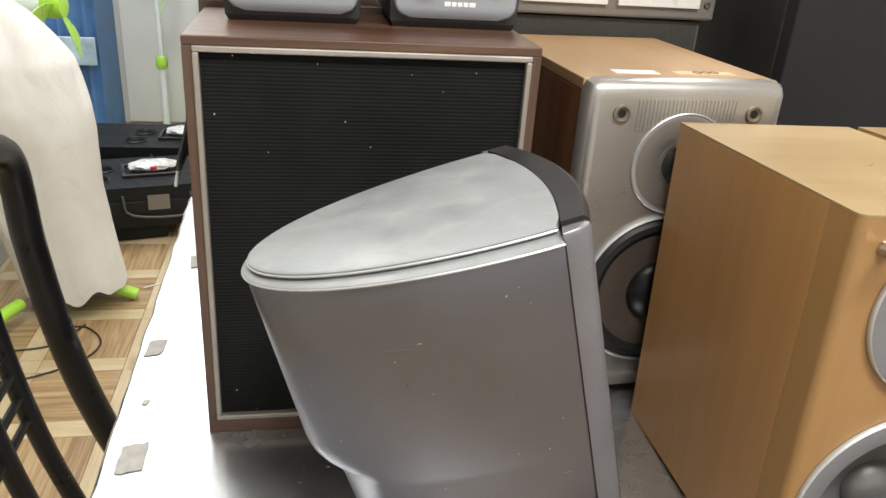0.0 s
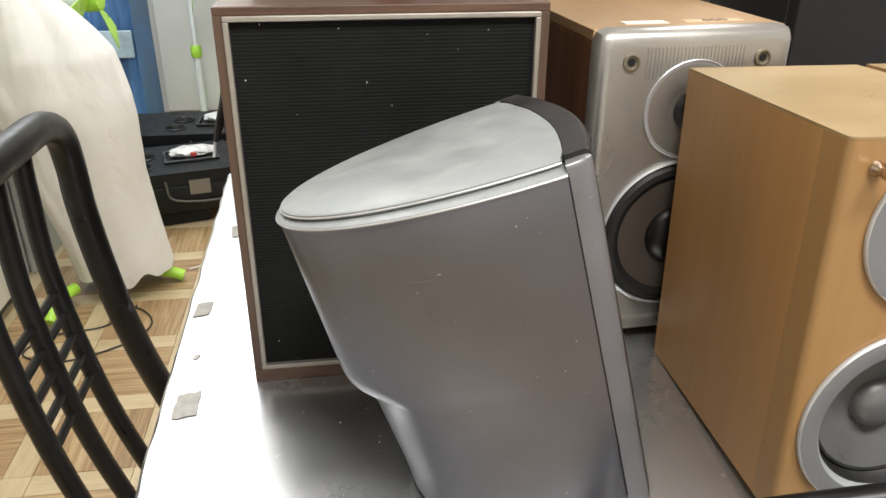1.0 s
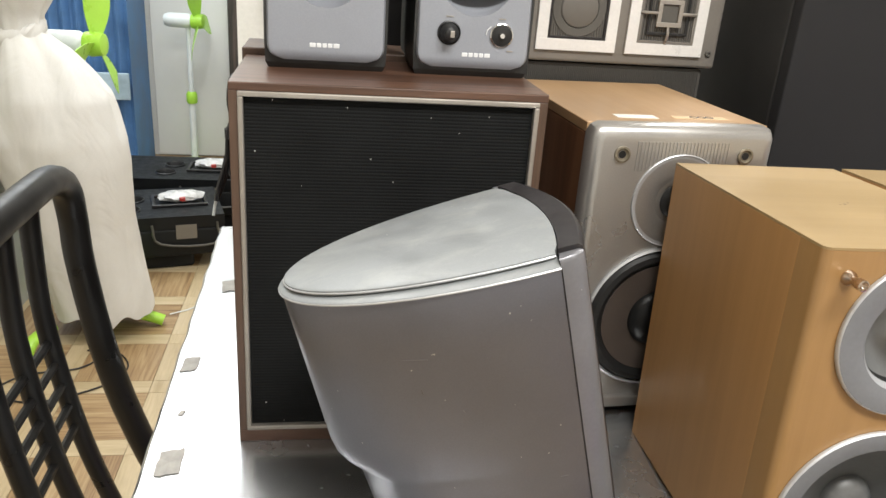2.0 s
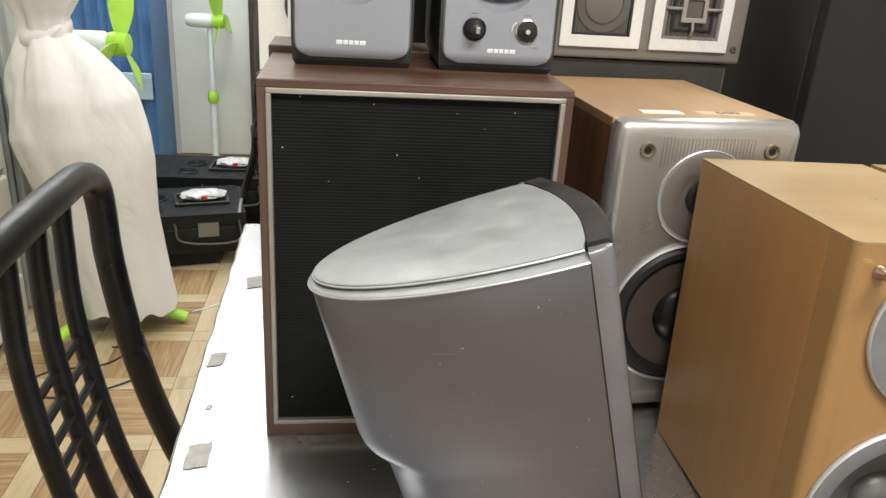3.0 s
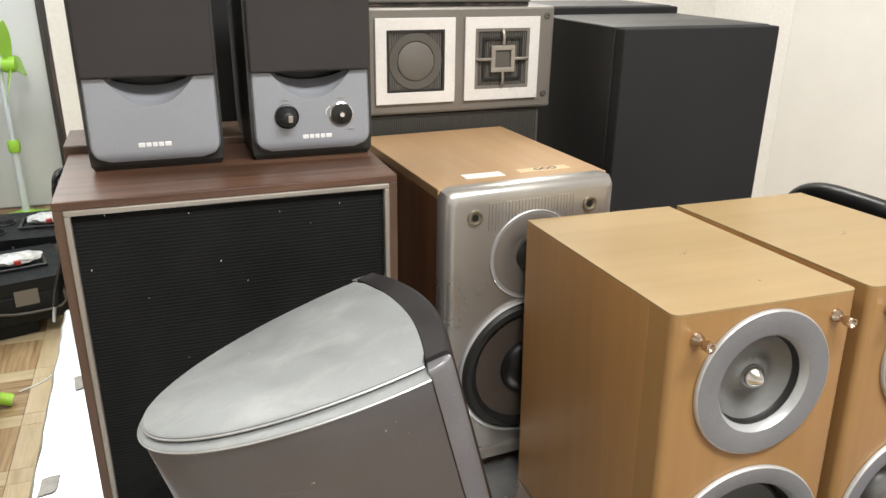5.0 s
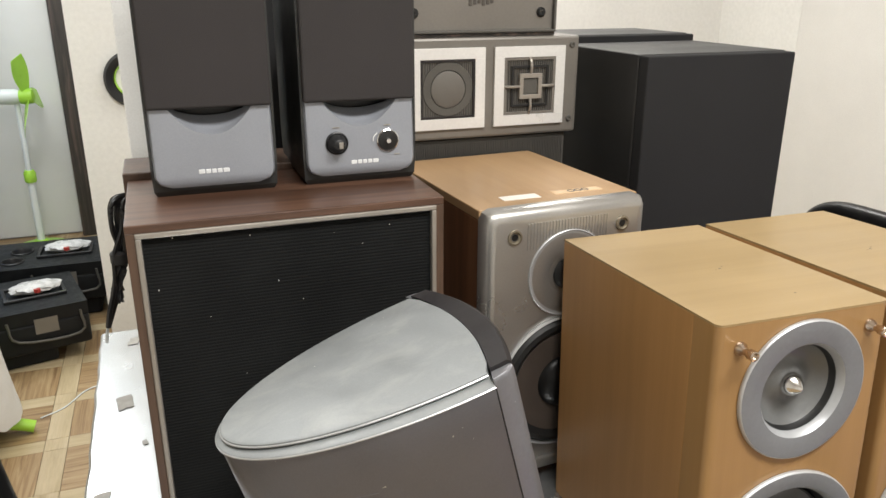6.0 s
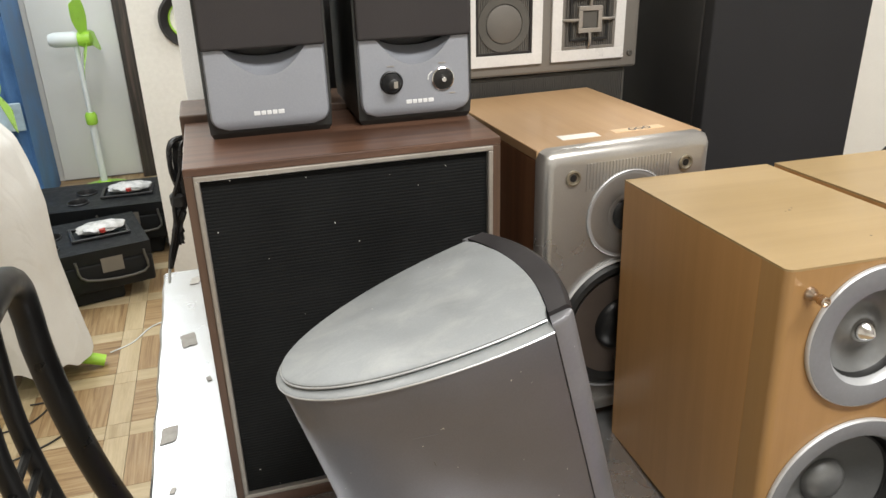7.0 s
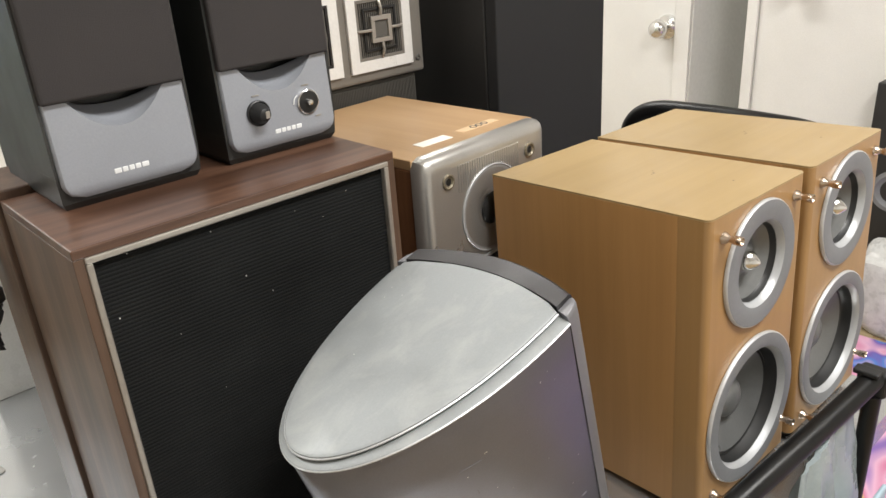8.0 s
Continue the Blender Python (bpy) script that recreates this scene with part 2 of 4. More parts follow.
def add_lathe(bm, profile, at=(0, 0, 0), axis="-y", seg=40, mat=0):
    """Turns (radius, distance along the axis) round the axis."""
    turn = {"-y": Matrix.Rotation(radians(90), 4, "X"), "z": Matrix.Identity(4), "-x": Matrix.Rotation(radians(-90), 4, "Y"), "x": Matrix.Rotation(radians(90), 4, "Y")}[axis]
    m = Matrix.Translation(at) @ turn
    rings = []
    for r, d in profile:
        if r < 1e-6:
            rings.append([bm.verts.new(m @ Vector((0, 0, d)))])
        else:
            rings.append([bm.verts.new(m @ Vector((r * math.cos(2 * math.pi * i / seg), r * math.sin(2 * math.pi * i / seg), d))) for i in range(seg)])
    for a, b in zip(rings, rings[1:]):
        for i in range(seg):
            j = (i + 1) % seg
            vs = [a[i % len(a)], a[j % len(a)], b[j % len(b)], b[i % len(b)]]
            vs = [v for k, v in enumerate(vs) if v not in vs[:k]]
            if len(vs) > 2:
                f = bm.faces.new(vs)
                f.material_index = mat
    return bm


def lathe(profile, at=(0, 0, 0), axis="-y", seg=40):
    return add_lathe(bmesh.new(), profile, at, axis, seg)


def add_tube(bm, pts, r, seg=10, closed_ends=True):
    """A round bar along a smooth line through the points."""
    P = [Vector(p) for p in pts]
    up = Vector((0.13, 0.31, 0.94))
    rings = []
    for i, p in enumerate(P):
        d = (P[min(i + 1, len(P) - 1)] - P[max(i - 1, 0)]).normalized()
        a = d.cross(up)
        a = (a if a.length > 0.05 else d.cross(Vector((1, 0, 0)))).normalized()
        b = d.cross(a)
        rings.append([bm.verts.new(p + r * (math.cos(2 * math.pi * k / seg) * a + math.sin(2 * math.pi * k / seg) * b)) for k in range(seg)])
    for A, B in zip(rings, rings[1:]):
        for k in range(seg):
            bm.faces.new([A[k], A[(k + 1) % seg], B[(k + 1) % seg], B[k]])
    if closed_ends:
        bm.faces.new(rings[0])
        bm.faces.new(rings[-1])
    return bm


def spline(pts, n=8):
    """Catmull-Rom points through pts."""
    P = [Vector(p) for p in pts]
    P = [2 * P[0] - P[1]] + P + [2 * P[-1] - P[-2]]
    out = []
    for i in range(1, len(P) - 2):
        for k in range(n):
            t = k / n
            a, b, c, d = P[i - 1:i + 3]
            out.append(0.5 * (2 * b + (c - a) * t + (2 * a - 5 * b + 4 * c - d) * t * t + (3 * b - a - 3 * c + d) * t ** 3))
    return out + [P[-2]]


def tube(pts, r, seg=10, n=8):
    return add_tube(bmesh.new(), spline(pts, n) if n else pts, r, seg)


def add_loft(bm, rings, close=True, cap=True, mat=0):
    V = [[bm.verts.new(p) for p in ring] for ring in rings]
    n = len(V[0])
    for A, B in zip(V, V[1:]):
        for k in range(n if close else n - 1):
            f = bm.faces.new([A[k], A[(k + 1) % n], B[(k + 1) % n], B[k]])
            f.material_index = mat
    if cap:
        for ring in (V[0], V[-1]):
            bm.faces.new(ring).material_index = mat
    return bm


def frame_bars(bm, x0, x1, z0, z1, w, y0, y1, bev=0.0):
    """Four butted bars round an opening, in the plane of x and z."""
    add_box(bm, x0, x1, y0, y1, z1 - w, z1, bev)
    add_box(bm, x0, x1, y0, y1, z0, z0 + w, bev)
    add_box(bm, x0, x0 + w, y0, y1, z0 + w, z1 - w, bev)
    add_box(bm, x1 - w, x1, y0, y1, z0 + w, z1 - w, bev)
    return bm


# ---- the room ----
BACK, FAR, RIGHT, LEFT, FRONT, TOP = 2.4, 4.0, 2.63, -1.75, -2.6, 2.6
T = 0.75   # table top


def wall(name, x0, x1, y0, y1, z0, z1, label, material=M_WALL):
    return tagged(part(name, box(x0, x1, y0, y1, z0, z1), material), label, "wall", kind="structure")


floor = tagged(part("floor", box(LEFT, RIGHT, FRONT, FAR, -0.06, -0.006), M_BASE), "pale and brown striped parquet floor", "floor", kind="structure")
wall("wall_north", -0.247, RIGHT + 0.12, BACK, BACK + 0.14, 0, TOP, "white painted wall behind the table with speakers")
wall("wall_alcove", LEFT - 0.12, -0.247, FAR, FAR + 0.12, 0, TOP, "white panelled wall at the end of the alcove")
wall("wall_return", -0.247, -0.127, BACK + 0.14, FAR + 0.12, 0, TOP, "white painted side of the alcove")
wall("wall_west", LEFT - 0.12, LEFT, FRONT - 0.12, FAR, 0, TOP, "white painted side wall")
wall("wall_south", LEFT, RIGHT, FRONT - 0.12, FRONT, 0, TOP, "white painted wall")
# the east wall with two doorways
east = new("wall_east")
tagged(east, "white painted wall with two white doors", "wall", kind="structure")
for y0, y1, z0 in ((FRONT, -0.36, 0), (0.985, 1.055, 0), (0.725, 0.985, 2.05), (1.90, BACK, 0), (-0.36, 0.725, 2.05), (1.055, 1.90, 2.05)):
    part("wall_panel", box(RIGHT, RIGHT + 0.12, y0, y1, z0, TOP), M_WALL, east)
# a deep narrow recess between the two doors
for x0, x1, y0, y1, z0, z1 in ((RIGHT + 0.12, 3.23, 0.985, 1.055, 0, 2.05), (RIGHT + 0.12, 3.23, 0.655, 0.725, 0, 2.05), (3.23, 3.30, 0.655, 1.055, 0, 2.05), (RIGHT + 0.12, 3.30, 0.655, 1.055, 2.05, 2.12), (RIGHT, 3.23, 0.725, 0.985, -0.06, -0.002)):
    part("wall_panel", box(x0, x1, y0, y1, z0, z1), M_WALL, east)
tagged(part("ceiling", box(LEFT, RIGHT, FRONT, FAR, TOP, TOP + 0.1), M_CEIL), "plain white ceiling", "ceiling", kind="structure")


def door(name, y0, y1, knob_y):
    d = thing(name, (RIGHT, (y0 + y1) / 2, 0), "closed white painted door with a round steel knob", "door", kind="structure")
    w = (y1 - y0) / 2
    part("leaf", box(0.0008, 0.04, -w + 0.003, w - 0.0005, 0.008, 2.04), M_DOOR, d)
    f = bmesh.new()
    for a, b, z0, z1 in ((-w - 0.065, -w, 0, 2.1), (-w, w, 2.042, 2.1)) if name == "door_1" else ((w, w + 0.04, 0, 2.1), (-w, w, 2.042, 2.1)):
        add_box(f, -0.016, -0.0005, a, b, z0, z1, 0.003)
    part("door_frame", f, M_DOOR, d)
    k = part("knob", lathe([(0, 0.100), (0.022, 0.098), (0.033, 0.088), (0.037, 0.070), (0.030, 0.050), (0.020, 0.038), (0.018, 0.014), (0.046, 0.010), (0.049, 0), (0, 0)], (0.0015, knob_y, 0.915 if name == "door_1" else 1.09), "-x", 28), M_CHROME, d, "round satin steel door knob", True)
    return d


door("door_1", 1.055, 1.90, -0.3825)
door("door_2", -0.36, 0.725, 0.405)

# ---- the table ----
table = thing("table", (0, 0, 0), "pale satin-topped table with worn tape marks under the loudspeakers", "table")
top = bmesh.new()
N = 60
left_edge = [(-0.098 - 0.012 * (k / N) + 0.0035 * noise.noise((k * 0.33, 0, 0)), -0.36 + 1.075 * k / N) for k in range(N + 1)]
ring = left_edge + [(1.03, 0.715), (1.03, 0.17), (1.02, 0.14), (0.885, 0.02), (0.872, -0.01), (0.872, -0.36)]
add_loft(top, [[(x, y, T - 0.035) for x, y in ring], [(x - 0.001, y, T - 0.03) for x, y in ring], [(x, y, T - 0.004) for x, y in ring], [(x + (0.004 if i <= N else 0), y, T) for i, (x, y) in enumerate(ring)]])
part("tabletop", top, M_TOP, table, "satin pale metal top mirroring what stands on it")
for x, y in ((-0.04, -0.30), (-0.04, 0.65), (0.83, -0.30), (0.97, 0.65)):
    part("leg", box(x - 0.025, x + 0.025, y - 0.025, y + 0.025, 0, T - 0.035, 0.003), M_WHITE, table)
for x, y, s, a in ((-0.083, 0.176, 0.017, 10), (-0.072, -0.035, 0.021, 12), (-0.06, 0.43, 0.02, 20), (-0.05, 0.66, 0.014, 5), (-0.03, 0.3, 0.006, 30), (-0.075, 0.06, 0.005, 0)):
    p = box(-s * 0.62, s * 0.62, -s, s, 0, 0.0005)
    bmesh.ops.subdivide_edges(p, edges=p.edges, cuts=3, use_grid_fill=True)
    for v in p.verts:
        v.co.x += 0.25 * v.co.y + 0.10 * s * noise.noise((v.co.y * 180, x * 50, 1))
        v.co.y += 0.16 * s * noise.noise((v.co.x * 220, y * 50, 4))
        v.co.z *= 1 + 0.6 * noise.noise((v.co.x * 90, v.co.y * 90, x))
    o = part("tape_scrap", p, M_TAPE, table, "torn grey tape scrap")
    o.matrix_local = pose(x, y, T + 0.0008, 0, 0, a)

B = T


# ---- walnut speaker with a black ribbed grille ----
SPECKS = ((0.140, 1.090, 0.0011), (0.024, 1.095, 0.0012), (0.164, 1.066, 0.0008), (0.03, 0.80, 0.0012), (0.042, 1.147, 0.001), (0.115, 1.142, 0.0008), (0.05, 0.775, 0.0007), (0.1, 0.99, 0.0006), (0.23, 1.12, 0.0006), (0.2, 1.135, 0.0006), (0.07, 1.06, 0.0006), (0.26, 1.138, 0.0008))


def walnut_speaker():
    w, h, d = 0.32, 1.164 - B, 0.186
    s = thing("walnut_speaker", (0, 0, B), "old walnut speaker with black ribbed grille and pale trim", "loudspeaker")
    t = 0.0085
    part("top_panel", box(0, w, 0, d, h - t, h, 0.0012), M_WALNUT, s)
    part("bottom_panel", box(0, w, 0, d, 0, t + 0.007, 0.0012), M_WALNUT, s)
    part("side_panel", box(0, t, 0.0005, d, t + 0.007, h - t, 0.0006), M_WALNUT_V, s)
    part("side_panel", box(w - t, w, 0.0005, d, t + 0.007, h - t, 0.0006), M_WALNUT_V, s)
    part("back_panel", box(t, w - t, d - 0.012, d - 0.004, t + 0.004, h - t), M_WALNUT_V, s)
    part("trim", frame_bars(bmesh.new(), t, w - t, t + 0.0075, h - t, 0.0055, -0.0012, 0.01, 0.0012), M_ALU, s, "pale metal trim round the grille")
    g = bmesh.new()
    x0, x1, z0, z1 = t + 0.0055, w - t - 0.0055, t + 0.0130, h - t - 0.0055
    n = 106
    pts = []
    for k in range(n):
        a = z0 + (z1 - z0) * k / n
        b = (z1 - z0) / n
        pts += [(0.0053, a), (0.00495, a + 0.3 * b), (0.00495, a + 0.65 * b), (0.0053, a + 0.95 * b)]
    pts += [(0.0053, z1)]
    add_loft(g, [[(x, y, z) for y, z in pts] for x in (x0, x1)], close=False, cap=False)
    part("grille", g, M_GRILLE, s, "black ribbed cloth grille with specks of dust")
    for x, z, r in SPECKS:
        dust = bmesh.new()
        bmesh.ops.create_icosphere(dust, subdivisions=1, radius=r * 0.62, matrix=pose(x, 0.0041, z - B) @ Matrix.Diagonal((0.8, 0.5, 1.3, 1)))
        part("dust_speck", dust, M_LABEL, s)
    return s


walnut_speaker()
rear = thing("rear_cabinet", (0.0, 0.19, B), "brown wooden cabinet standing behind the walnut speaker", "cabinet")
part("body", box(-0.005, 0.30, 0, 0.088, 0, 1.172 - B, 0.002), M_WALNUT_V, rear)
part("back_edge", box(-0.001, 0.296, 0.088, 0.094, 0.006, 1.168 - B, 0.001), M_DARKWOOD, rear)

# cable bundle hanging beside it
cable = thing("cable_bundle", (-0.016, 0.245, B), "black coiled cable hanging beside the walnut speaker", "cable")
for k in range(6):
    rnd = random.Random(k)
    a, b = rnd.uniform(-0.007, 0.007), rnd.uniform(-0.014, 0.014)
    part("strand", tube([(0.014, 0.012, 0.382), (-0.002 + a, 0.4 * b, 0.378), (-0.008 + a, b, 0.350), (-0.006 + a * 0.5, b * 0.4, 0.316), (-0.010 + a, -0.6 * b, 0.288), (-0.016 - a, 0.5 * b, 0.262 - 0.004 * k), (-0.017, -0.5 * b, 0.274), (-0.007 - a, -0.6 * b, 0.310), (0.0, -b, 0.345), (0.004, -0.4 * b, 0.372), (0.010, 0.006, 0.379)], 0.0029, 6, 5), M_BLACK, cable, "", True)
for k in (-1, 0, 1):
    part("tail", tube([(-0.008 + 0.002 * k, 0.003 * k, 0.305), (-0.016 + 0.003 * k, 0.004 * k, 0.265), (-0.026 + 0.002 * k, 0.003 * k, 0.235), (-0.033, 0.002 * k, 0.212)], 0.0036, 6, 5), M_BLACK, cable, "", True)
part("tie", lathe([(0.008, -0.010), (0.0125, -0.006), (0.0125, 0.006), (0.008, 0.010)], (-0.007, 0, 0.304), "z", 16), M_BLACK, cable, "", True)
part("plug_lead", tube([(-0.033, 0, 0.214), (-0.036, 0.002, 0.203), (-0.038, 0.0, 0.190)], 0.0020, 6), M_FANWHITE, cable, "pale lead end", True)


# ---- small desktop speakers ----
def desk_speaker(x, knobs):
    w, d, h = 0.131, 0.17, 0.245
    s = thing("desktop_speaker", (x, 0.088, 1.1642), "small charcoal desktop speaker with blue-grey front" + (" and two knobs" if knobs else ""), "loudspeaker", "desktop speakers on the walnut speaker")
    # cabinet: the rear block, and in front of it the sides, foot and head round the port
    rings = []
    for z, i in ((0, 0.004), (0.006, 0.001), (0.03, 0), (h - 0.01, 0), (h, 0.006)):
        x0, x1, y0, y1, c = i, w - i, 0.051, d - i, 0.008
        rings.append([(x0, y0, z), (x1, y0, z), (x1, y1 - c, z), (x1 - c, y1, z), (x0 + c, y1, z), (x0, y1 - c, z)])
    cab = add_loft(bmesh.new(), rings)
    t = 0.0028
    part("cabinet", cab, M_DESKB, s, "charcoal plastic cabinet")
    for x0 in (0, w - t):
        part("side_cheek", box(x0, x0 + t, 0.006, 0.0509, 0.03, h - 0.01), M_DESKB, s)
    part("head_block", box(t, w - t, 0.006, 0.0509, 0.0937, h - 0.01), M_DESKB, s)
    foot = [[(i, f, z), (w - i, f, z), (w - i, 0.0509, z), (i, 0.0509, z)] for z, i, f in ((0, 0.004, 0.012), (0.006, 0.001, 0.008), (0.0299, 0, 0.006))]
    part("foot_block", add_loft(bmesh.new(), foot), M_DESKB, s)
    # lower front with rounded corners and a scooped port
    f = bmesh.new()
    nu, nv, z0, z1 = 60, 36, 0.010, 0.0935
    grid = []
    for j in range(nv + 1):
        v = j / nv
        row = []
        c = 0.016
        for i in range(nu + 1):
            u = i / nu * 2 - 1
            lip = min(0.985, 0.66 + 0.34 * min(1, abs(u) / 0.68) ** 2.2)
            k = 24
            vv = lip * j / k if j <= k else lip + (1 - lip) * (j - k) / (nv - k)
            z = z0 + (z1 - z0) * vv
            ins = 0.003 + (c - math.sqrt(max(0, c * c - (c - (z - z0)) ** 2)) if z - z0 < c else 0)
            X = w / 2 + u * (w / 2 - ins)
            depth = 0.034 * (max(0, vv - lip) / 0.34) ** 0.7 if j > k and abs(u) < 0.68 else 0.0
            edge = min(1, (1 - abs(u)) / 0.06)
            drop = 0.003 * (1 - math.sqrt(max(0, 1 - (1 - edge) ** 2)))
            foot_in = 0.004 * max(0, 1 - vv / 0.12) ** 2
            row.append(f.verts.new((X, depth + drop + foot_in + 0.004 * vv, z)))
        grid.append(row)
    for j, (a, b) in enumerate(zip(grid, grid[1:])):
        for i in range(nu):
            if j < 31 or abs((2 * i + 1) / nu - 1) > 0.56:
                f.faces.new([a[i], a[i + 1], b[i + 1], b[i]])
    bmesh.ops.delete(f, geom=[v for v in f.verts if not v.link_faces], context="VERTS")
    back_side = bmesh.ops.extrude_face_region(f, geom=f.faces[:])
    bmesh.ops.translate(f, verts=[v for v in back_side["geom"] if isinstance(v, bmesh.types.BMVert)], vec=(0, 0.003, 0))
    bmesh.ops.recalc_face_normals(f, faces=f.faces[:])
    part("front_panel", f, M_DESK, s, "blue-grey plastic front with a scooped port", True)
    part("port", box(w * 0.2, w * 0.8, 0.036, 0.05, 0.06, 0.0925, 0.002), M_RUBBER, s, "dark port opening")
    part("grille", box(0.0025, w - 0.0025, -0.001, 0.012, 0.093, h - 0.006, 0.003, 3), M_DESKG, s, "charcoal cloth grille")
    lx = w * 0.53 if knobs else w * 0.49
    # brand drawn as five plain white blocks
    bz = 0.0245 if knobs else 0.0265
    for k, bw in enumerate((0.0068, 0.0052, 0.0050, 0.0052, 0.0068)):
        bx = lx + (-0.0130, -0.0063, -0.0004, 0.0055, 0.0122)[k]
        part("brand_block", box(bx - bw / 2, bx + bw / 2, 0.0004, 0.0016, bz - 0.0024, bz + 0.0024, 0.0008), M_INK, s, "plain white brand block")
    part("fine_print", box(w * 0.34, w * 0.84, 0.0009, 0.0015, 0.0205, 0.0211) if not knobs else box(w * 0.79, w * 0.84, 0.0002, 0.0014, 0.030, 0.0312), M_ALU, s)
    if knobs:
        for kx, kz, open_hole in ((0.0375, 0.047, False), (0.096, 0.047, True)):
            part("knob_ring", lathe([(0.0128, -0.006), (0.0128, 0.0018), (0.0118, 0.0024), (0.0112, 0.0014), (0.0108, -0.004), (0, -0.0042)], (kx, 0.0012, kz), "-y", 30), M_CHROME if open_hole else M_BLACK, s, "", True)
            if open_hole:
                part("socket_well", lathe([(0.0112, 0.0016), (0.0108, 0.0018), (0, 0.0012)], (kx, 0.001, kz), "-y", 26), M_RUBBER, s, "", True)
                part("shaft", lathe([(0.0032, 0), (0.0034, 0.005), (0.0025, 0.0068), (0, 0.007)], (kx, 0.001, kz), "-y", 14), M_CHROME, s, "", True)
            else:
                part("knob", lathe([(0.0108, 0), (0.0106, 0.004), (0.0072, 0.008), (0.0062, 0.0135), (0.004, 0.0148), (0, 0.0148)], (kx, 0.001, kz), "-y", 26), M_RUBBER, s, "black tone knob", True)
                part("knob_pointer", box(kx - 0.0006, kx + 0.004, -0.0145, -0.0135, kz - 0.0036, kz + 0.0036, 0.0004), M_ALU, s)
            part("dial_print", box(kx - 0.004, kx + 0.004, 0.0017, 0.0024, kz + 0.0168, kz + 0.0178), M_ALU, s)
        part("dial_mark", tube([(0.079, 0.0012, 0.047), (0.080, 0.0008, 0.052), (0.084, 0.0008, 0.056)], 0.0007, 6), M_INK, s)
    return s


desk_speaker(0.028, False)
desk_speaker(0.188, True)


# ---- silver-fronted speaker ----
def silver_speaker():
    w, h, d = 0.226, 1.128 - B, 0.302
    s = thing("silver_fronted_speaker", (0.3835, 0.0275, B), "cherry wood speaker with silver front and bare woofer", "loudspeaker", rot=(0, 0, 3.5))
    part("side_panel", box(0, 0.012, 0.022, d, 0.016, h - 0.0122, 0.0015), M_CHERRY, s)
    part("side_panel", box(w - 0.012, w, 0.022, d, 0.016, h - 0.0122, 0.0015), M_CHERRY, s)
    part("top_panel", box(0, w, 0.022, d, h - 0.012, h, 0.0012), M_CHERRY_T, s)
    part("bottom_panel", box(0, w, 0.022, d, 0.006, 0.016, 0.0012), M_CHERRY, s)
    part("back_panel", box(0.012, w - 0.012, d - 0.014, d - 0.004, 0.016, h - 0.0122), M_BLACK, s)
    # silver front, rounded over towards the top and the sides
    f = bmesh.new()
    rings = []
    for y, i in ((0.022, -0.001), (0.012, -0.001), (0.005, 0.002), (0.0015, 0.0065), (0, 0.013)):
        c = max(0.004, 0.012 - i * 0.5)
        x0, x1, z0, z1 = i, w - i, 0.012 + i * 0.5, h + 0.001 - i
        rings.append([(x0, y, z0), (x1, y, z0), (x1, y, z1 - c), (x1 - c * 0.3, y, z1 - c * 0.3), (x1 - c, y, z1), (x0 + c, y, z1), (x0 + c * 0.3, y, z1 - c * 0.3), (x0, y, z1 - c)])
    add_loft(f, rings)
    part("front_panel", f, M_SILVER, s, "satin silver front panel", True)
    for k in range(27):
        x = 0.054 + k * 0.0043
        part("rib", box(x, x + 0.0018, -0.0008, 0.004, h - 0.05 - 0.0, h - 0.016, 0.0005, 1), M_SILVER, s)
    for x in (0.0365, w - 0.0365):
        part("grille_socket", lathe([(0.0096, 0), (0.0094, 0.0022), (0.0074, 0.0026), (0.0062, 0.0006), (0.005, 0.0004), (0.0045, -0.002), (0, -0.002)], (x, -0.0002, h - 0.031), "-y", 24), M_BRASS, s, "brass-tinted grille socket", True)
        part("socket_hole", lathe([(0.0044, 0.0008), (0, 0.0006)], (x, -0.0002, h - 0.031), "-y", 16), M_RUBBER, s)
    c = w / 2
    part("tweeter_ring", lathe([(0.0560, 0), (0.0560, 0.0016), (0.0552, 0.0022), (0.0542, 0.0012), (0.046, 0.0002)], (c, -0.0002, h - 0.086), "-y", 56), M_RIM, s, "", True)
    part("tweeter_plate", lathe([(0.051, 0.0006), (0.030, 0.0012), (0.022, -0.003), (0.02, -0.004), (0, -0.004)], (c, -0.0006, h - 0.086), "-y", 48), M_SILVER, s, "", True)
    part("tweeter_dome", lathe([(0.021, 0.002), (0.017, 0.006), (0.01, 0.009), (0, 0.0098)], (c, 0.0005, h - 0.086), "-y", 32), M_RUBBER, s, "black tweeter dome", True)
    z = h - 0.236
    part("woofer_ring", lathe([(0.093, 0), (0.093, 0.003), (0.0905, 0.0045), (0.089, 0.002), (0.088, -0.002)], (c, -0.0002, z), "-y", 64), M_RIM, s, "", True)
    part("surround", lathe([(0.0885, 0.0006), (0.084, 0.006), (0.078, 0.007), (0.072, 0.003), (0.070, 0.0008)], (c, -0.0006, z), "-y", 64), M_RUBBER, s, "black rubber surround", True)
    part("cone", lathe([(0.0705, 0.0026), (0.05, 0.0016), (0.028, 0.0008), (0, 0.0008)], (c, -0.0006, z), "-y", 56), M_PAPER, s, "brown paper cone", True)
    part("dust_cap", lathe([(0.036, 0.0006), (0.0345, 0.005), (0.029, 0.0095), (0.020, 0.0128), (0.010, 0.0145), (0, 0.015)], (c, -0.001, z), "-y", 40), M_TUBE, s, "glossy black dust cap", True)
    part("lower_lip", box(0.03, w - 0.03, -0.006, 0.004, 0.018, 0.034, 0.003), M_SILVER, s)
